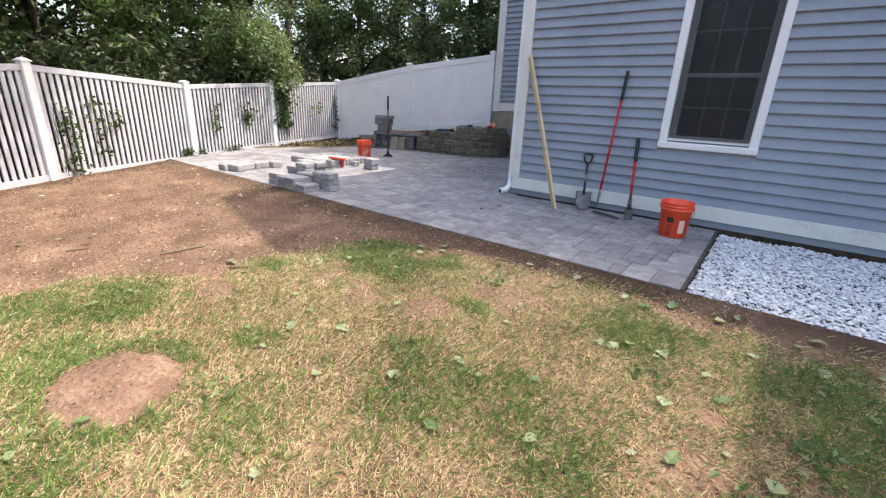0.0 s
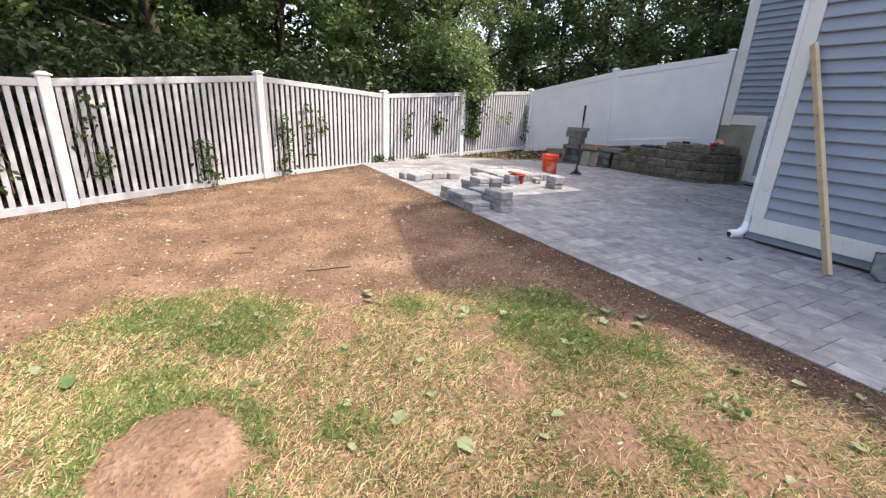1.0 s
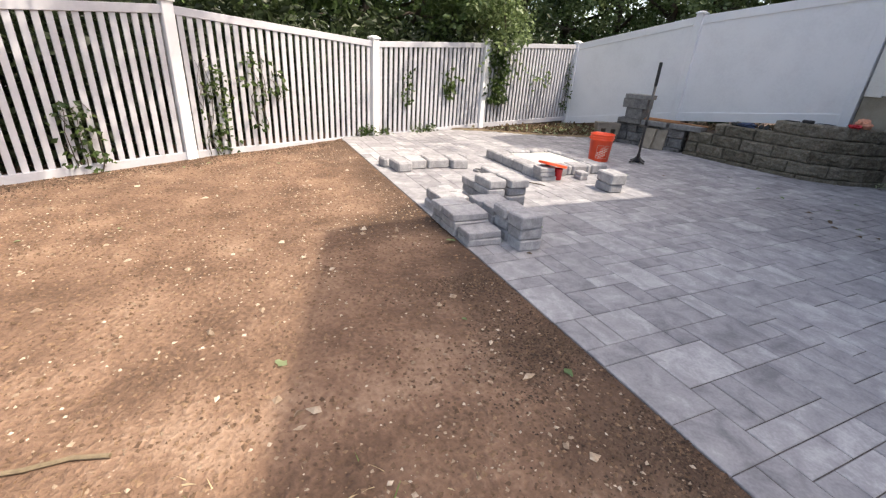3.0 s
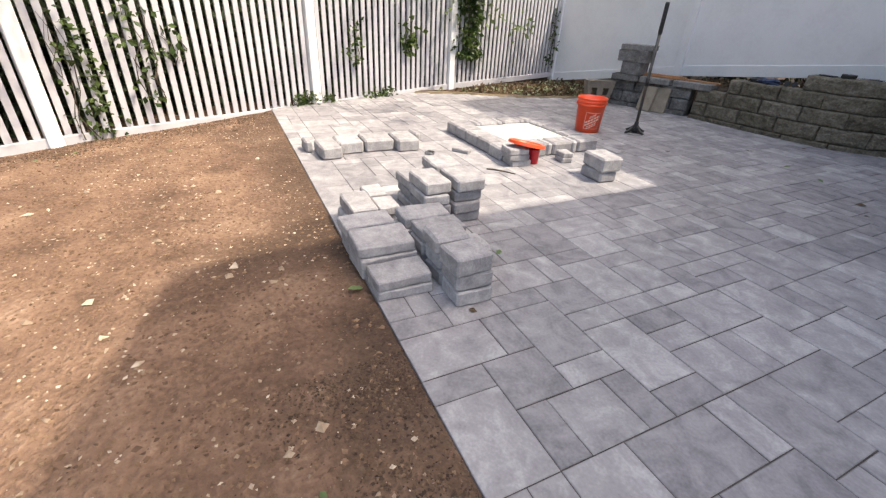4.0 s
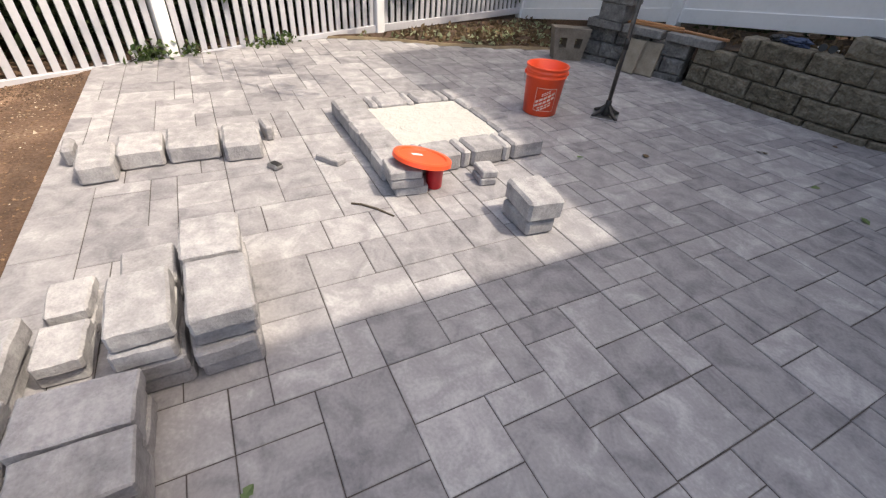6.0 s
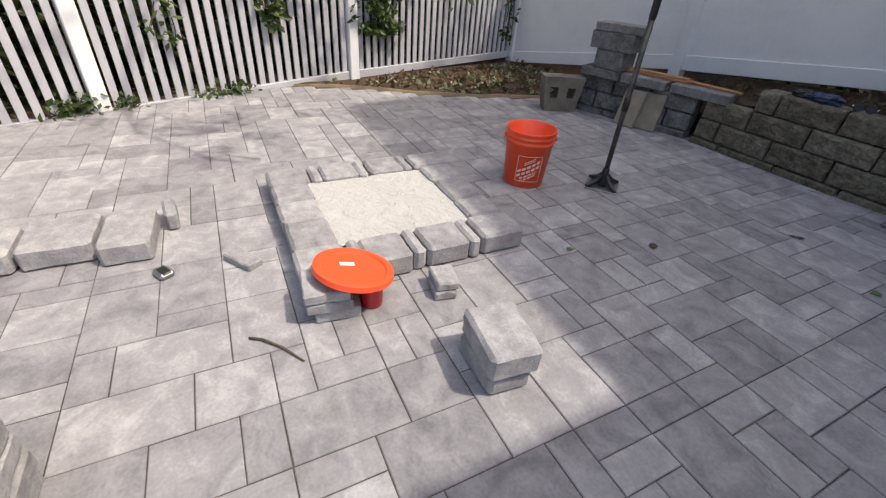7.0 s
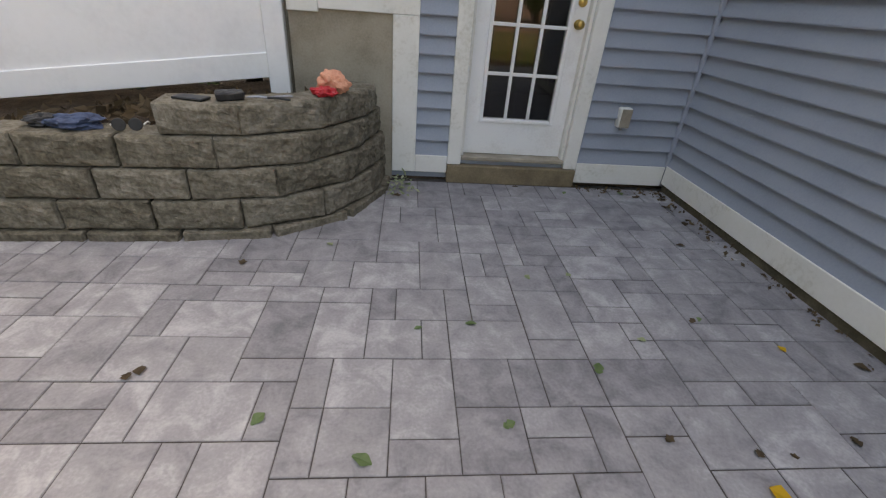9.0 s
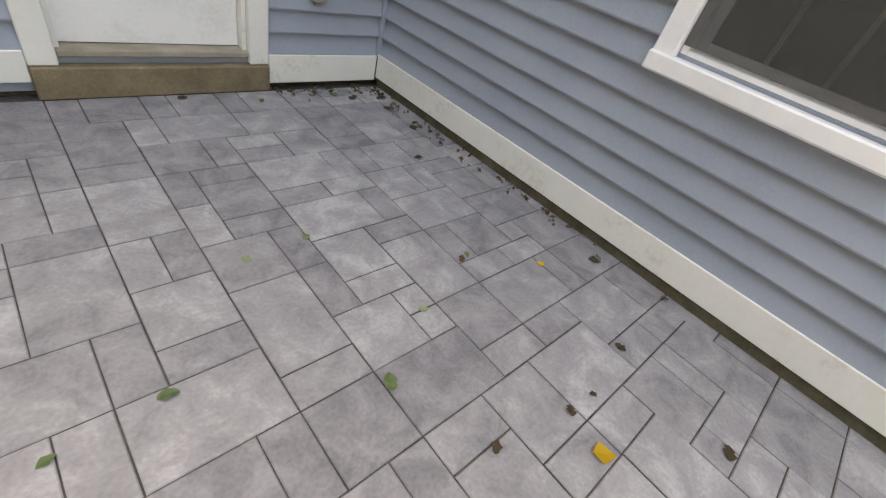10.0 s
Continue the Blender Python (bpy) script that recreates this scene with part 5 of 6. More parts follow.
def vine(i, u, z0, z1, width, n, seed, size=0.07, label="green vine climbing through the white fence slats"):
    rng = random.Random(seed)
    v = thing("vine", label, "vine", group="fence vines")
    bm = nb()
    cs = []
    for k in range(4):
        pts, du = [], rng.uniform(-width, width)
        for j in range(6):
            z = z0 + (z1 - z0) * j / 5
            pts.append(along(i, u + du + rng.uniform(-0.02, 0.02), z, rng.uniform(-0.01, 0.06)))
        tube(pts, [0.006, 0.005, 0.005, 0.004, 0.003, 0.002], 5, bm)
    for k in range(n):
        z = z0 + (z1 - z0) * rng.random() ** 1.2
        cs.append(along(i, u + rng.gauss(0, width * 0.6), z, rng.uniform(0.0, 0.1)))
    part("stem", bm, BARK, v)
    part("foliage", leaf_cloud("foliage", cs, 5, 0.09, size, seed, VINE, 0.5), VINE, v)


vine(2, 0.13, -0.05, 1.0, 0.05, 48, 1, 0.06)
vine(2, 0.30, 0.25, 1.15, 0.05, 18, 2)
vine(2, 0.42, 0.55, 0.9, 0.03, 7, 21)
vine(1, 0.62, -0.1, 0.6, 0.06, 38, 3, 0.065)
vine(1, 0.12, 0.2, 1.15, 0.05, 26, 4, label="sparse vine beside a fence post")
vine(0, 0.75, 0.1, 0.9, 0.07, 24, 22)
vine(3, 0.25, 0.5, 1.0, 0.04, 12, 5)
vine(3, 0.62, 0.6, 1.05, 0.05, 16, 6, 0.10)
vine(3, 0.42, 0.0, 0.09, 0.11, 40, 7, 0.055, "leafy vine lying at the foot of the fence")
vine(3, 0.06, 0.0, 0.08, 0.05, 14, 77, 0.05, "weeds at the foot of the fence")
vine(2, 0.93, 0.0, 0.14, 0.06, 22, 78, 0.07, "weeds at the foot of the fence")
vine(4, 0.93, 0.3, 1.3, 0.03, 22, 8)
vine(4, 0.12, 0.5, 1.75, 0.09, 150, 9, 0.09, "leafy branch hanging over the fence")


def branch(name, pts, r, n, seed, material, label, size=0.095, spread=0.2):
    rng = random.Random(seed)
    b = thing(name, label, "branch", group="overhanging branches")
    part("limb", tube(pts, [r * (1 - 0.7 * k / (len(pts) - 1)) for k in range(len(pts))], 7), BARK, b, smooth=True)
    cs = []
    for k in range(n):
        s = rng.uniform(0.25, 1.0) * (len(pts) - 1)
        i = min(int(s), len(pts) - 2)
        c = Vector(pts[i]).lerp(Vector(pts[i + 1]), s - i)
        cs.append(c + Vector((rng.gauss(0, 0.3), rng.gauss(0, 0.3), rng.gauss(-0.12, 0.2))))
    part("foliage", leaf_cloud("foliage", cs, 26, spread, size, seed, material, 0.6), material, b)


branch("branch", [(-11.7, 6.6, 1.6), (-11.0, 6.5, 2.5), (-10.4, 6.4, 2.75), (-9.8, 6.3, 2.3)], 0.05, 70, 31, LEAFLIGHT, "leafy branch arching over the white fence")
branch("branch", [(-11.8, 5.3, 1.4), (-11.1, 5.7, 2.4), (-10.5, 5.9, 2.6), (-10.0, 6.0, 2.3)], 0.05, 60, 32, LEAF, "leafy branch arching over the white fence")
branch("branch", [(-12.0, 7.6, 1.4), (-11.3, 7.2, 2.2), (-10.5, 6.9, 2.3), (-10.05, 6.75, 1.7)], 0.04, 60, 33, LEAFLIGHT, "leafy branch drooping over the white fence")


# unseen limbs, added above the view to cast dappled shade on fence and patio
branch("branch", [(-9.8, 2.3, 2.8), (-8.6, 2.5, 3.7), (-7.3, 2.7, 4.1), (-6.4, 2.0, 4.1), (-5.8, 1.0, 3.9)], 0.06, 110, 34, LEAF, "unseen leafy limb added to shade the white fence", 0.11, 0.30)
branch("branch", [(-8.9, -0.6, 2.8), (-7.4, -0.1, 3.7), (-6.0, 0.5, 4.1), (-5.2, -0.2, 4.1), (-4.6, -1.3, 3.9)], 0.06, 110, 35, LEAF, "unseen leafy limb added to shade the white fence", 0.11, 0.30)
branch("branch", [(-11.6, 6.9, 3.4), (-9.6, 6.9, 5.2), (-7.7, 6.9, 5.6), (-6.7, 7.0, 5.3), (-6.1, 7.4, 5.0)], 0.06, 18, 36, LEAFLIGHT, "unseen sparse limb added to dapple the patio", 0.10, 0.24)


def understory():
    """Shrubs just behind the fences, shade put into their dark leaves, one uncountable mass of leaves."""
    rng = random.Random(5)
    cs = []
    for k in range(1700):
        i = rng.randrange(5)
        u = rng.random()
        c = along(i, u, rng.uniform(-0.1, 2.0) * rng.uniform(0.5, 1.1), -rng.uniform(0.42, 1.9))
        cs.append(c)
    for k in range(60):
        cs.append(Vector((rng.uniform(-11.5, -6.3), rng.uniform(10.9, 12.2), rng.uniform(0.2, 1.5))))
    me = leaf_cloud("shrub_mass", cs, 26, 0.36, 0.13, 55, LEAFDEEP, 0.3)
    return tagged(new("shrub_mass", me), "tangled shrubs behind the white fence, leaves coloured dark for shade", "shrubs", kind="stuff")


understory()


# ---------- lawn, weeds, stones and fallen leaves ----------
LUSH = [(-1.02, 1.45, 0.36), (-0.62, 1.62, 0.24), (-1.25, 1.72, 0.18), (-2.45, 2.6, 0.42), (-2.05, 2.8, 0.3), (-1.22, 2.34, 0.2), (-2.06, 1.2, 0.14), (-2.6, 0.42, 0.3), (-3.2, 0.8, 0.34), (-3.6, 0.5, 0.3),
        (-1.9, 0.2, 0.26), (-1.5, 0.76, 0.2), (-0.3, 1.5, 0.24), (0.58, 2.75, 0.4), (0.65, 2.25, 0.42), (-0.3, 2.75, 0.3), (-2.95, 1.85, 0.16)]
WORN = [(-2.0, 1.98, 0.19), (-1.55, 2.05, 0.26), (-1.18, 2.72, 0.24), (0.0, 3.3, 0.3), (0.4, 3.38, 0.34), (0.1, 1.74, 0.18), (-2.17, 2.92, 0.2), (-2.47, 2.1, 0.16), (-2.88, 1.28, 0.18), (-0.4, 2.3, 0.14)]


def patches(x, y, spots):
    x, y = x + 0.10 * noise.noise((x * 4, y * 4, 21)), y + 0.10 * noise.noise((x * 4, y * 4, 31))
    return max(math.exp(-((x - a) ** 2 + (y - b) ** 2) / (r * r)) for a, b, r in spots)


def green_at(x, y):
    return 0.30 * noise.noise((x * 1.1 + 3, y * 1.1, 5)) + 0.34 * noise.noise((x * 3.3, y * 3.3, 8)) + 0.9 * patches(x, y, LUSH) - 0.34


def blades(name, label, material, n, want, lmin, lmax, flat, width, seed, area=(-4.2, 2.6, -2.2, 3.42)):
    rng = np.random.default_rng(seed)
    pts = []
    while len(pts) < n:
        x, y = rng.uniform(area[0], area[1]), rng.uniform(area[2], area[3])
        if len(area) > 4 and area[4] < x < area[5] and area[6] < y:
            continue
        e = lawn_edge(y)
        if x < e + abs(rng.normal(0, 0.10)):
            if not (x > e - 0.5 and rng.random() < 0.012):
                continue
        pdx, pdy = (x + 2.19) / 0.33, (y - 0.53) / 0.27
        a = 0.6
        px, py = pdx * math.cos(a) + pdy * math.sin(a), -pdx * math.sin(a) + pdy * math.cos(a)
        if px * px + py * py < 1.0 + 0.3 * noise.noise((x * 6, y * 6, 1)):
            continue
        bare = 0.35 * noise.noise((x * 1.4 + 9, y * 1.4, 2)) + 0.4 * noise.noise((x * 4, y * 4, 12)) + 0.75 * patches(x, y, WORN) - 0.05
        if bare > 0.33 and rng.random() < 0.82:
            continue
        if y > 2.9 and rng.random() < 0.35 + (y - 2.9):
            continue
        g = green_at(x, y)
        if px * px + py * py < 1.9:
            g += 0.5
        if rng.random() < want(g):
            pts.append((x, y))
    p = np.array(pts)
    z = np.array([ground_z(a, b) for a, b in pts])
    ang = rng.uniform(0, 2 * np.pi, n)
    tilt = rng.uniform(*flat, n)
    ln = rng.uniform(lmin, lmax, n)
    d = np.stack([np.cos(ang) * np.cos(tilt), np.sin(ang) * np.cos(tilt), np.sin(tilt)], 1)
    side_ = np.stack([-np.sin(ang), np.cos(ang), np.zeros(n)], 1)
    base = np.stack([p[:, 0], p[:, 1], z - 0.002], 1)
    w = width * (0.6 + 0.8 * rng.random(n))
    v = np.empty((n, 4, 3))
    v[:, 0] = base - side_ * (w / 2)[:, None]
    v[:, 1] = base + side_ * (w / 2)[:, None]
    mid = base + d * (ln * 0.55)[:, None] + np.array([0, 0, 1]) * (ln * 0.10)[:, None]
    v[:, 2] = mid + side_ * (w * 0.35)[:, None]
    v[:, 3] = base + d * ln[:, None] - np.array([0, 0, 1]) * (ln * 0.02)[:, None]
    idx = np.arange(n * 4).reshape(n, 4)
    me = bpy.data.meshes.new(name)
    me.from_pydata(v.reshape(-1, 3).tolist(), [], idx.tolist())
    me.materials.append(material)
    return tagged(new(name, me), label, "grass", kind="stuff")


blades("dry_grass", "sun-bleached dry lawn grass", STRAW, 190000, lambda g: 0.95 if g < 0.05 else 0.55, 0.025, 0.065, (0.05, 0.7), 0.0042, 1)
blades("green_grass", "patchy green lawn grass", GRASS, 70000, lambda g: 0.20 if g < -0.12 else (0.40 if g < 0.15 else 0.85), 0.03, 0.075, (0.3, 1.25), 0.0045, 2)

OUTER = (-4.2, 8.0, -9.0, 3.2, -4.2, 2.6, -2.2)
blades("outer_dry_grass", "dry lawn grass further off", STRAW, 80000, lambda g: 0.95 if g < 0.12 else 0.5, 0.04, 0.085, (0.05, 0.7), 0.009, 11, OUTER)
blades("outer_green_grass", "green lawn grass further off", GRASS, 40000, lambda g: 0.15 if g < 0.0 else (0.36 if g < 0.16 else 0.8), 0.045, 0.09, (0.3, 1.25), 0.009, 12, OUTER)


def chips(name, label, category, pts, smin, smax, seed, material):
    """Many small broken stones at pts (x, y, z), in one mesh."""
    rng = np.random.default_rng(seed)
    base = np.array([(1, 0, 0), (-0.9, 0.2, 0), (0.1, 1, 0.1), (-0.1, -0.9, 0), (0.1, 0.1, 0.75), (0, 0, -0.7)])
    tri = np.array([(0, 2, 4), (2, 1, 4), (1, 3, 4), (3, 0, 4), (2, 0, 5), (1, 2, 5), (3, 1, 5), (0, 3, 5)])
    n = len(pts)
    p = np.array(pts)
    s = smin + (smax - smin) * rng.random(n) ** 1.7
    v = base[None] * (1 + 0.35 * rng.normal(size=(n, 6, 1))) * s[:, None, None] * 0.5
    v *= np.stack([np.ones(n), 0.6 + 0.4 * rng.random(n), 0.5 + 0.4 * rng.random(n)], 1)[:, None, :]
    a = rng.uniform(0, 2 * np.pi, n)
    c, q = np.cos(a)[:, None], np.sin(a)[:, None]
    x, y = v[:, :, 0] * c - v[:, :, 1] * q, v[:, :, 0] * q + v[:, :, 1] * c
    v = np.stack([x, y, v[:, :, 2]], 2) + p[:, None, :]
    f = (tri[None] + (np.arange(n) * 6)[:, None, None]).reshape(-1, 3)
    me = bpy.data.meshes.new(name)
    me.from_pydata(v.reshape(-1, 3).tolist(), [], f.tolist())
    me.materials.append(material)
    return tagged(new(name, me), label, category, kind="stuff")


rng = random.Random(77)
pts = []
while len(pts) < 27000:
    x, y = rng.uniform(-0.2, 2.4), rng.uniform(3.42, 5.72)
    if y < 3.60 - 0.10 * x + 0.10 * noise.noise((x * 5, 0, 0)) and rng.random() < 0.93:
        continue
    pts.append((x, y, -0.055 + 0.03 * rng.random() + 0.02 * noise.noise((x * 3, y * 3, 0))))
chips("gravel", "bright white marble gravel along the house", "gravel", pts, 0.014, 0.048, 3, MARBLE)
pts = []
while len(pts) < 15000:
    x, y = rng.uniform(-9.2, -0.5), rng.uniform(-2.5, 3.5)
    if x > lawn_edge(y) + 0.1 and rng.random() < 0.85:
        continue
    if noise.noise((x * 0.9, y * 0.9, 4)) + rng.uniform(-0.5, 0.6) < 0:
        continue
    pts.append((x, y, ground_z(x, y) + 0.001))
chips("pebbles", "small pale stones scattered over bare soil", "pebbles", pts, 0.003, 0.024, 4, PEBBLE)
pts = []
while len(pts) < 38000:
    x, y = rng.uniform(-9.0, -0.3), rng.uniform(-1.5, 3.54)
    if x > lawn_edge(y) + 0.1 and rng.random() < 0.8:
        continue
    if x < -6.5 and rng.random() < 0.5:
        continue
    pts.append((x, y, ground_z(x, y) + 0.001))
chips("soil_clods", "small crumbled clods of brown soil", "soil", pts, 0.005, 0.026, 14, CLOD)
pts = [(x, y, ground_z(x, y) + 0.004) for x, y in ((rng.uniform(-8, -2.5), rng.uniform(-0.5, 3.4)) for k in range(150)) if x < lawn_edge(y)]
chips("stones", "larger pale stones on bare soil", "pebbles", pts, 0.03, 0.062, 6, PEBBLE)


pts = []
while len(pts) < 24000:
    x = rng.uniform(-4.6, 0.2)
    y = 3.55 - abs(rng.gauss(0, 0.26)) * (1 + 0.8 * noise.noise((x * 2.3, 0, 3)))
    if rng.random() < 0.5 + 0.9 * noise.noise((x * 2.5, y * 2.5, 6)):
        pts.append((x, y, ground_z(x, y) + 0.001))
chips("dark_soil_crumbs", "dark soil crumbs along the patio edge", "soil", pts, 0.004, 0.018, 24, CRUMB)
pts = []
# dark crumbs strewn to stand for the strip of shade at the fence foot
while len(pts) < 9000:
    c = along(rng.choice((0, 1, 1, 2, 2)), rng.random(), 0, 0.05 + abs(rng.gauss(0, 0.22)))
    if rng.random() < 0.5 + 0.8 * noise.noise((c.x * 2, c.y * 2, 3)):
        pts.append((c.x, c.y, ground_z(c.x, c.y) + 0.001))
chips("fence_foot_crumbs", "dark soil and bark crumbs added for shade along the fence foot", "soil", pts, 0.006, 0.026, 26, CRUMB)
pts = []
while len(pts) < 300:
    x, y = rng.uniform(-3.6, 0.3), 3.5 - abs(rng.gauss(0, 0.22))
    pts.append((x, y, ground_z(x, y) + 0.008))
chips("mortar_crumbs", "pale stone crumbs along the patio edge", "pebbles", pts, 0.006, 0.02, 25, PEBBLE)


def leaf_shape(seed, size):
    """A curled fallen leaf with a midrib."""
    r = random.Random(seed)
    bm = nb()
    n = 7
    mid, lft, rgt = [], [], []
    for i in range(n):
        t = i / (n - 1)
        w = 0.36 * math.sin(math.pi * min(1, 0.06 + t * 0.97)) ** 0.8 * (1 + 0.35 * r.uniform(-1, 1))
        z = 0.10 * math.sin(t * 3 + seed) + 0.02
        mid.append(bm.verts.new((t - 0.5, 0, z * 0.6)))
        lft.append(bm.verts.new((t - 0.5 + 0.05, w, z + 0.16 * w * r.uniform(0.2, 1.4))))
        rgt.append(bm.verts.new((t - 0.5 + 0.05, -w, z + 0.16 * w * r.uniform(0.2, 1.4))))
    for i in range(n - 1):
        bm.faces.new((mid[i], mid[i + 1], lft[i + 1], lft[i]))
        bm.faces.new((rgt[i], rgt[i + 1], mid[i + 1], mid[i]))
    lo = min(v.co.z for v in bm.verts)
    for v in bm.verts:
        v.co.z -= lo
    bmesh.ops.scale(bm, vec=(size, size, size), verts=bm.verts)
    return bm


LEAVES = {}
for nm, mt in (("pale", FALLEN), ("green", FALLENGREEN), ("yellow", FALLENYELLOW), ("dead", DEADLEAF)):
    LEAVES[nm] = [mesh_of("fallen_leaf", leaf_shape(k + len(nm), 0.075), mt) for k in range(3)]
LBL = {"pale": "pale grey-green fallen leaf, dry and curled", "green": "green fallen leaf lying flat", "yellow": "bright yellow fallen leaf on the pavers", "dead": "dark shrivelled dead leaf"}


def fallen(kind_, x, y, z, s=1.0):
    ob = new("fallen_leaf", LEAVES[kind_][rng.randrange(3)])
    ob.matrix_basis = pose(x, y, z, rng.uniform(-7, 7), rng.uniform(-7, 7), rng.uniform(0, 360)) @ Matrix.Diagonal((s, s, s, 1))
    return tagged(ob, LBL[kind_], "leaf", "fallen leaves")


k = 0
while k < 120:
    x, y = rng.uniform(-3.6, 1.6), rng.uniform(-0.6, 3.4)
    if x < lawn_edge(y) - 0.4 or rng.random() > 0.35 + 0.3 * y / 3:
        continue
    fallen(rng.choice(["pale", "pale", "green", "pale", "pale"]), x, y, ground_z(x, y) + 0.018, rng.uniform(0.5, 1.25))
    k += 1
for k in range(26):
    x, y = rng.uniform(-8.5, -3.2), rng.uniform(-0.5, 3.4)
    if x < lawn_edge(y):
        fallen(rng.choice(["pale", "dead", "dead", "green"]), x, y, ground_z(x, y) + 0.003, rng.uniform(0.4, 0.9))
# on the pavers
for kind_, x, y, s in (("dead", -6.28, 7.02, 0.9), ("dead", -6.05, 7.95, 0.7), ("dead", -6.02, 7.98, 0.7), ("green", -5.02, 8.22, 0.5), ("green", -4.31, 7.99, 0.75), ("green", -5.55, 7.77, 0.7), ("green", -5.20, 7.62, 0.9),
                       ("dead", -4.18, 7.68, 0.55), ("yellow", -3.93, 7.48, 0.95), ("yellow", -3.43, 8.11, 0.5), ("green", -4.72, 7.74, 0.6), ("dead", -3.9, 7.62, 0.6), ("green", -5.11, 4.305, 0.55), ("dead", -4.70, 3.92, 0.5), ("green", -5.05, 3.49, 0.9), ("dead", -2.69, 4.60, 0.9), ("green", -4.79, 8.25, 0.7), ("pale", -4.05, 8.16, 0.5), ("dead", -3.74, 8.29, 0.5), ("dead", -3.51, 7.66, 0.6), ("dead", -3.56, 7.23, 0.8), ("green", -3.81, 7.21, 0.7), ("dead", -3.78, 7.61, 0.4), ("dead", -4.26, 9.83, 0.7), ("pale", -4.22, 8.65, 0.5),
                       ("green", -6.42, 6.55, 0.7), ("dead", -5.9, 8.7, 0.7), ("dead", -4.75, 7.3, 0.8), ("pale", -5.5, 8.9, 0.6), ("dead", -3.4, 9.0, 0.7), ("dead", -3.2, 9.55, 0.9), ("dead", -3.15, 9.7, 1.0),
                       ("dead", -3.35, 9.72, 0.9), ("green", -3.45, 9.78, 0.8), ("pale", -5.12, 9.72, 0.9), ("green", -5.08, 9.80, 0.8), ("dead", -5.15, 9.6, 0.8), ("dead", -3.2, 9.3, 0.8), ("green", -3.9, 9.75, 0.6),
                       ("dead", -4.62, 7.08, 0.6), ("dead", -4.51, 7.17, 0.8), ("dead", -4.40, 7.02, 0.7), ("green", -4.3, 7.2, 0.7), ("dead", -4.2, 6.97, 0.8), ("dead", -4.12, 7.1, 0.6), ("dead", -3.15, 8.0, 0.8), ("dead", -2.6, 4.9, 0.8), ("green", -3.7, 8.3, 0.5), ("pale", -4.45, 8.62, 0.5)):
    fallen(kind_, x, y, 0.002, s)


def litter():
    """Dry leaf litter on the bed between the patio and the corner of the fences."""
    r = random.Random(9)
    cs = []
    while len(cs) < 520:
        x, y = r.uniform(-10.9, -8.8), r.uniform(6.0, 9.3)
        if x < patio_far(min(y, 8.6)) - 0.06 and x > -10.15 - (y - 6.5) * 0.27 + 0.1:
            cs.append(Vector((x, y, ground_z(x, y) + 0.012)))
    me = leaf_cloud("leaf_litter", cs[:260], 2, 0.03, 0.07, 66, FALLEN, 0.0)
    tagged(new("leaf_litter", me), "dry pale leaf litter on bare soil by the fence", "leaves", kind="stuff")
    tagged(new("brown_leaf_litter", leaf_cloud("brown_leaf_litter", cs, 3, 0.04, 0.075, 68, DEADLEAF, 0.0)), "brown dead leaf litter on bare soil by the fence", "leaves", kind="stuff")
    cs = [Vector((r.uniform(-8.7, -5.4), 0, 0)) for k in range(300)]
    cs = [Vector((c.x, float(np.interp(c.x, [-8.7, -6], [9.1, 9.6])) + r.uniform(-0.15, 0.3), float(np.interp(c.x, [-8.7, -7.6, -6.4, -5.0], [0.25, 0.42, 0.55, 0.62])))) for c in cs]
    me = leaf_cloud("dead_leaf_litter", cs, 3, 0.04, 0.07, 67, DEADLEAF, 0.0)
    tagged(new("dead_leaf_litter", me), "dead brown leaf litter behind the retaining wall", "leaves", kind="stuff")


    cs = [Vector((WEST_X + 0.155 * (DOOR_Y - y) / 4.16 - 0.06 - abs(r.gauss(0, 0.05)), y, 0.004)) for y in (DOOR_Y - 0.06 - abs(r.gauss(0, 0.9)) for k in range(80)) if y > 7.6]
    cs += [Vector((r.uniform(-3.8, -3.06), DOOR_Y - 0.06 - abs(r.gauss(0, 0.05)), 0.004)) for k in range(50)]
    me = leaf_cloud("corner_litter", cs, 2, 0.015, 0.03, 71, DEADLEAF, 0.0)
    tagged(new("corner_litter", me), "dark dead leaf scraps along the foot of the house wall", "leaves", kind="stuff")
    cs = [Vector((-5.14 + r.gauss(0, 0.05), 9.74 + r.gauss(0, 0.07), 0.02 + 0.05 * r.random())) for k in range(26)]
    me = leaf_cloud("swept_leaves", cs, 2, 0.03, 0.036, 72, FALLEN, 0.0)
    tagged(new("swept_leaves", me), "small drift of pale leaves beside the wall end", "leaves", kind="stuff")


litter()
for pts_ in ([(-3.89, 1.38), (-3.875, 1.50), (-3.88, 1.62), (-3.845, 1.73)], [(-4.6, 0.9), (-4.55, 1.05)], [(-3.2, 1.62), (-3.05, 1.72)]):
    thing("stick", "dry brown stick lying on the soil", "twig", group="sticks", bm=tube([(a, b, ground_z(a, b) + 0.012) for a, b in pts_], 0.008, 6), material=OLDWOOD)


def weed(x, y, n, size, seed):
    r = random.Random(seed)
    cs = [Vector((x + r.gauss(0, 0.06), y + r.gauss(0, 0.06), ground_z(x, y) + r.uniform(0.01, 0.05))) for k in range(n)]
    w = thing("weed", "low broad-leaved green weed in the lawn", "weed", group="lawn weeds")
    part("foliage", leaf_cloud("foliage", cs, 2, 0.03, size, seed, FALLENGREEN, 0.0), FALLENGREEN, w)


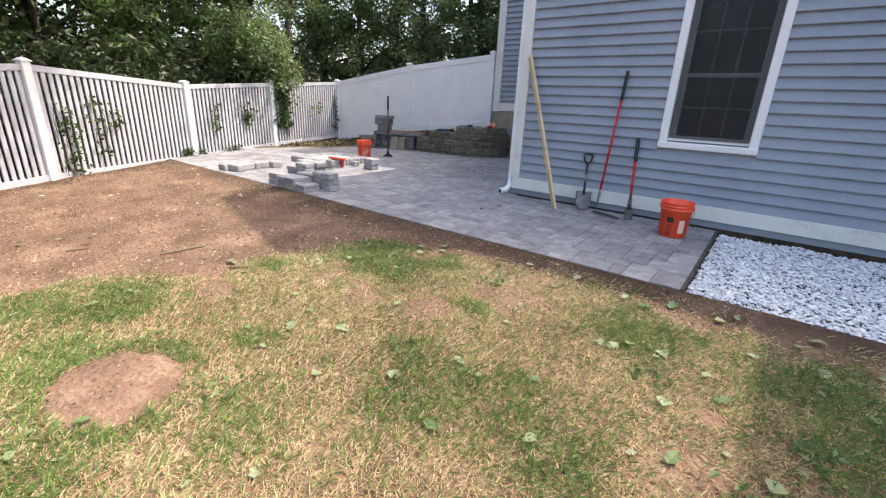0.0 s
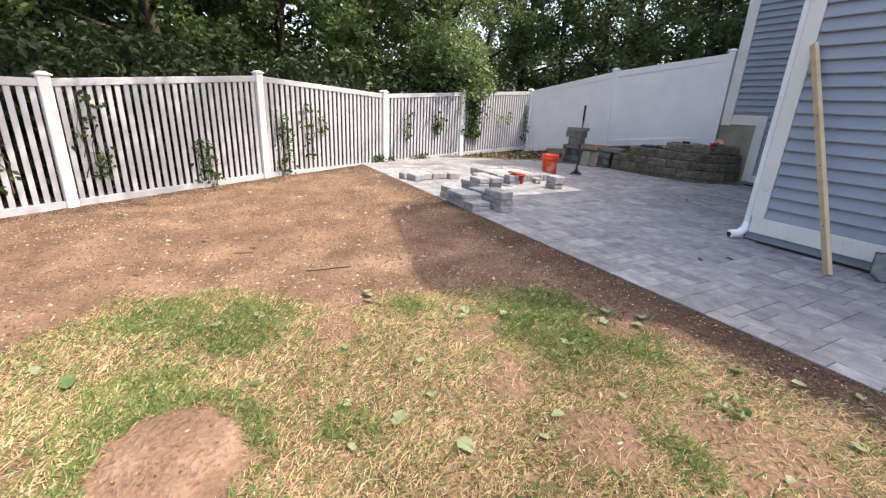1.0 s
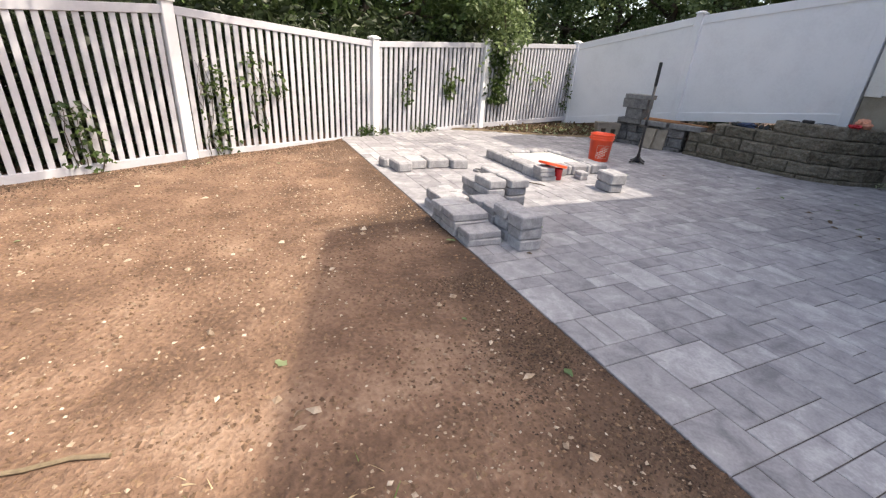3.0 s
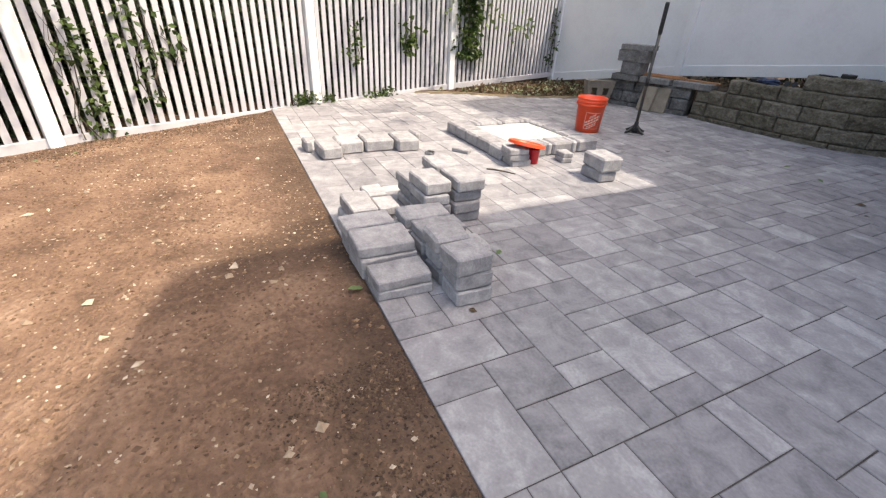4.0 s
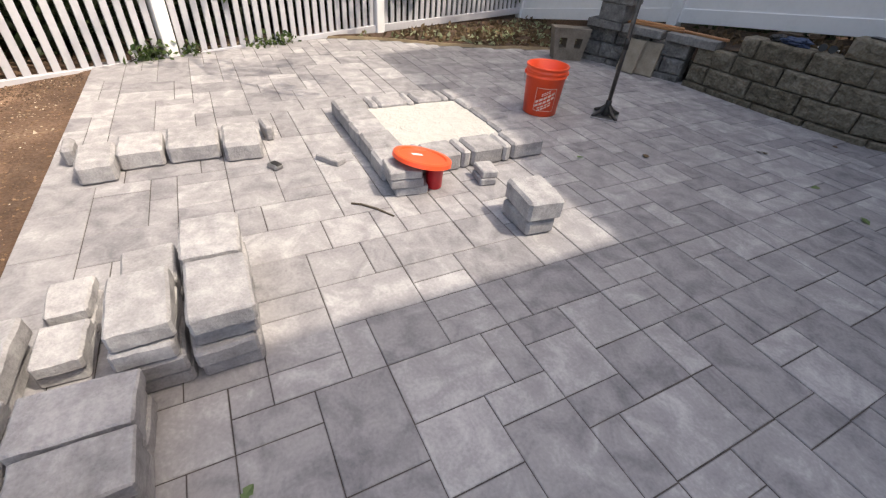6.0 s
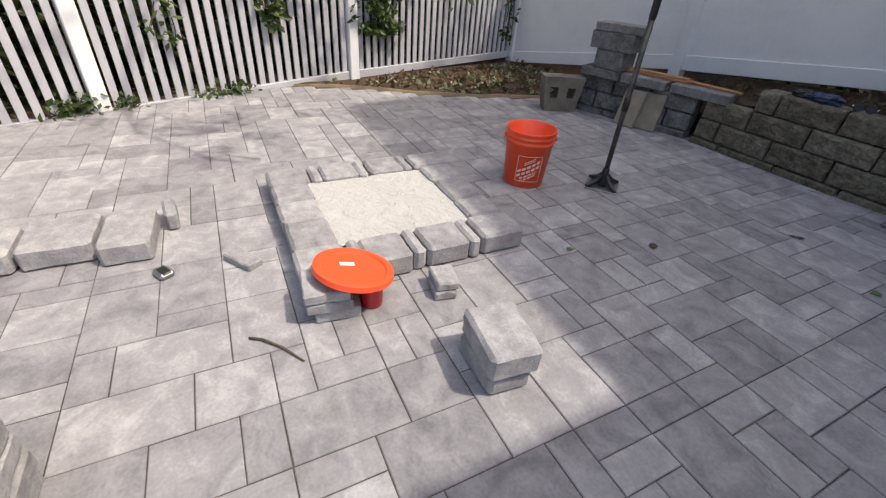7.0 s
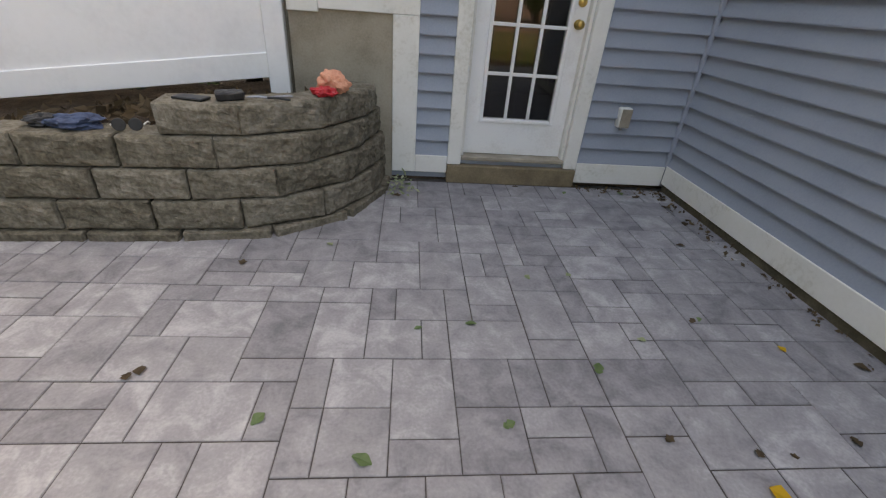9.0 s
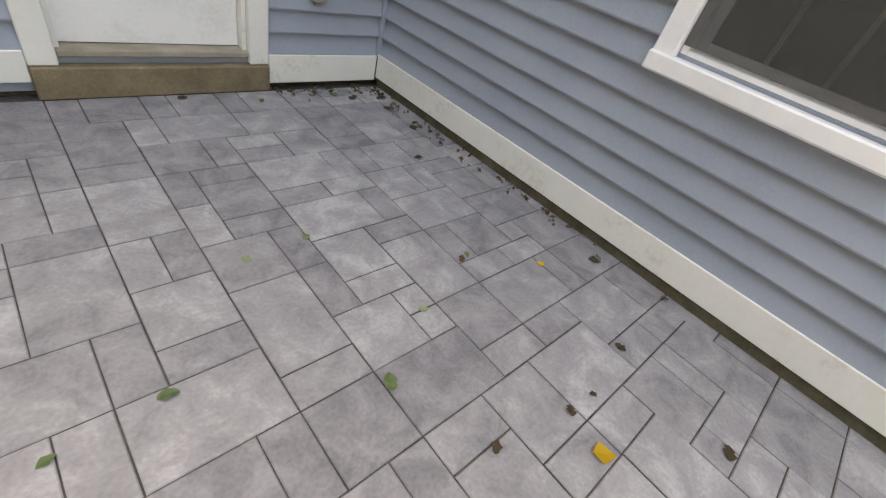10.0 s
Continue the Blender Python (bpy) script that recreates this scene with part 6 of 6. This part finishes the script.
for k, (x, y) in enumerate([(-1.72, 0.76), (-2.45, 2.45), (-2.2, 2.6), (-2.7, 2.7), (0.35, 1.7), (0.5, 2.1), (0.75, 1.9), (-0.15, 2.25), (0.3, 1.3), (0.8, 2.5), (-1.4, 2.75)]):
    weed(x, y, 12, 0.045, 40 + k)


# ---------- patio ----------
patio = tagged(new("patio", mesh_of("patio", box(nb(), -8.9, -0.215, EDGE_Y + 0.012, DOOR_Y + 0.02, -0.09, -0.0035), JOINT)), "patio of grey concrete pavers in three sizes with dark joints", "pavement", kind="structure")
bm = nb()
ys = np.linspace(EDGE_Y + 0.012, 8.9, 40)
row = [(bm.verts.new((patio_far(min(float(y), 8.6)), float(y), -0.004)), bm.verts.new((-8.9, float(y), -0.004))) for y in ys]
for p, q in zip(row, row[1:]):
    bm.faces.new((p[0], p[1], q[1], q[0]))
part("far_bed", bm, JOINT, patio)
# laid pattern near the walk: each letter block is one paver, dots are free; columns run west, rows run towards the door
LAID = """
.......aaadbba................
.......aaadbba................
.....ccbbccbb.................
.....ccddccaa.................
.....aaddabbbc................
.....aabbabbbcbbcc............
.....aadcccdaabbeeac..........
.....bbdcccdaacceeab..........
....aaaeeab.bbbadddb..........
....aaaeeab.bbbadddcc.........
.....ccddcc.aaceebbaa.........
.....ccbbcc.aaceebbaa.........
.....ccbbcc..bbbabbd..........
........aaa..bbbaccd..........
........aaa..aacdda...........
............bddcdda...........
............bddaa.............
..........aaaddaa.............
..........aaabbcc.............
..........bbceeeb.......ddaaa.
..........bbceeeb.......ddaaa.
..........aaddbaa....bbeddcbb.
............ddb......bbebbcbb.
....................eaaccaaa..
....................eddccaaacc
..................ddccbb.ddbb.
..................ddccbb.aabb.
..................bbaabbcc....
..................ddcccdcc....
....dd............ddcccdaa....
....ddaa..........aababbbcc...
..ccddaa..........aababbbcc...
..ccbbccbb........aaccdaa.....
.aadddaabba.........ccdaa.....
...dddaacca.........abbb......
...bbccbbbeebaa.....abbb......
.beeeaabbbeebaa.......aa......
.beeeaacaaddcccb......aa......
.aaccdd.aabbcccb..............
..ddbddbbcbbaad...............
..ddbddffcbbccd...............
..eeeaaffdaaccaa..............
cceeeceeedaabdaa..............
ccaffceeeccdbdaa..............
bbaffbbddbbdcc................
.cddadaaabbacca...............
.cddadaaaccacca...............
...bbccddbeebbd...............
...aaccaabeeaad...............
...aabbbdddfaa................
...aabbbdddfaa................
...ddcceaacbbc................
...ddcceaacbbc................
"""
LAID_COL, LAID_ROW = 25, 0
NX, NY = 86, 53


def column_x(i, j):
    """The x of joint line i beside row j; the lines wander a little over the length of the patio."""
    south = float(np.interp(i, [-1, 25, 31, 38, 45, 54, 88], [0.2, 25.8, 31.95, 39.25, 46.5, 55.8, 90.5]))
    north = float(np.interp(i, [-1, 25, 31, 38, 45, 54, 88], [0.4, 26.45, 32.45, 39.45, 46.5, 55.8, 90.5]))
    return -0.216 - 0.1128 * (south + (north - south) * float(np.interp(j, [12, 33], [0, 1])))


def row_y(j):
    return EDGE_Y + 0.1128 * float(np.interp(j, [0, 15, 21, 35, 43, 53], [0.0, 16.27, 22.5, 37.8, 45.95, 56.05]))


def usable(x, y):
    if x < patio_far(min(max(y, 3.56), 8.6)) + 0.02 or x > -0.22 or y > DOOR_Y - 0.01:
        return False
    if y > SOUTH_Y - 0.05 and x > WEST_X + (SW_X - WEST_X) * (DOOR_Y - y) / (DOOR_Y - SOUTH_Y) + 0.035:
        return False
    wall_y = float(np.interp(x, [-8.95, -8.7, -7.5, -6.0, -5.6, -5.43, -5.3, -5.2], [8.35, 8.43, 8.87, 8.95, 9.11, 9.28, 9.5, 10.0]))
    return y < wall_y + 0.05


r = random.Random(21)
taken = np.zeros((NX, NY), bool)           # column -1 is index 0
for i in range(NX):
    for j in range(NY):
        taken[i, j] = not usable((column_x(i - 1, j) + column_x(i, j)) / 2, (row_y(j) + row_y(j + 1)) / 2)
pieces = []
laid = [list(q) for q in LAID.split()]
for j, line in enumerate(laid):
    for i, c in enumerate(line):
        if c == ".":
            continue
        a, b = 1, 1
        while i + a < len(line) and line[i + a] == c:
            a += 1
        while j + b < len(laid) and laid[j + b][i] == c:
            b += 1
        for q in range(j, j + b):
            laid[q][i:i + a] = "." * a
        gi, gj = i + LAID_COL + 1, j + LAID_ROW
        if not taken[gi:gi + a, gj:gj + b].all():
            taken[gi:gi + a, gj:gj + b] = True
            pieces.append((gi, gj, a, b))
order = sorted(((i, j) for i in range(NX) for j in range(NY)), key=lambda c: c[0] + 0.55 * c[1])
for i, j in order:
    if taken[i, j]:
        continue
    opts = [((3, 2), 2.6), ((2, 3), 2.2), ((2, 2), 2.6), ((2, 1), 2.2), ((1, 2), 2.2)]
    opts.sort(key=lambda o: -r.random() ** (1 / o[1]))
    for (a, b), w_ in opts + [((1, 1), 1)]:
        if i + a <= NX and j + b <= NY and not taken[i:i + a, j:j + b].any():
            # leave no single cell alone beside the new piece
            if (a, b) != (1, 1) and j + b < NY and not taken[i, j + b] and (j + b + 1 >= NY or taken[i, j + b + 1]) and b > 1 and r.random() < 0.8:
                continue
            taken[i:i + a, j:j + b] = True
            pieces.append((i, j, a, b))
            break
PAVERS = {}


def paver_mesh(w, h):
    """A slab w x h with worn top edges; near-equal slabs share one mesh."""
    key = (round(w / 0.003), round(h / 0.003))
    if key not in PAVERS:
        g = 0.0044
        bm = nb()
        bmesh.ops.create_cube(bm, size=1)
        bmesh.ops.scale(bm, vec=(key[0] * 0.003 - g, key[1] * 0.003 - g, 0.05), verts=bm.verts)
        bmesh.ops.translate(bm, vec=(0, 0, -0.025), verts=bm.verts)
        bmesh.ops.bevel(bm, geom=[e for e in bm.edges if min(v.co.z for v in e.verts) > -0.01], offset=0.0028, segments=1, affect='EDGES')
        PAVERS[key] = mesh_of("paver", bm, PAVER)
    return PAVERS[key]


verts, faces, count = [], [], 0
for i, j, a, b in pieces:
    xa, xb, ya, yb = column_x(i - 1, j + b / 2), column_x(i - 1 + a, j + b / 2), row_y(j), row_y(j + b)
    x, y = (xa + xb) / 2, (ya + yb) / 2
    z = r.uniform(-0.0008, 0.0014)
    me = paver_mesh(xa - xb, yb - ya)
    if -6.1 < x < -3.7 and 3.6 < y < 9.9 and count < 298:
        part("paver", me, PAVER, patio, at=pose(x, y, z, r.uniform(-0.12, 0.12), r.uniform(-0.12, 0.12), r.uniform(-0.3, 0.3)))
        count += 1
    else:
        o = len(verts)
        verts += [(v.co.x + x, v.co.y + y, v.co.z + z) for v in me.vertices]
        faces += [tuple(o + q for q in p.vertices) for p in me.polygons]
me = bpy.data.meshes.new("paver_field")
me.from_pydata(verts, [], faces)
me.materials.append(PAVER_REST)
rest = new("paver_field", me)
rest.parent = patio
tagged(rest, kind="stuff")
# brown edging along the curved far edge
bm = nb()
tube([(patio_far(y) - 0.03, y, -0.005 + 0.012 * noise.noise((y * 4, 0, 0))) for y in np.linspace(4.0, 8.5, 30)], 0.03, 6, bm)
tagged(new("patio_edging", mesh_of("patio_edging", bm, OLDWOOD)), "low brown edging along the curved patio edge", "edging", kind="structure")
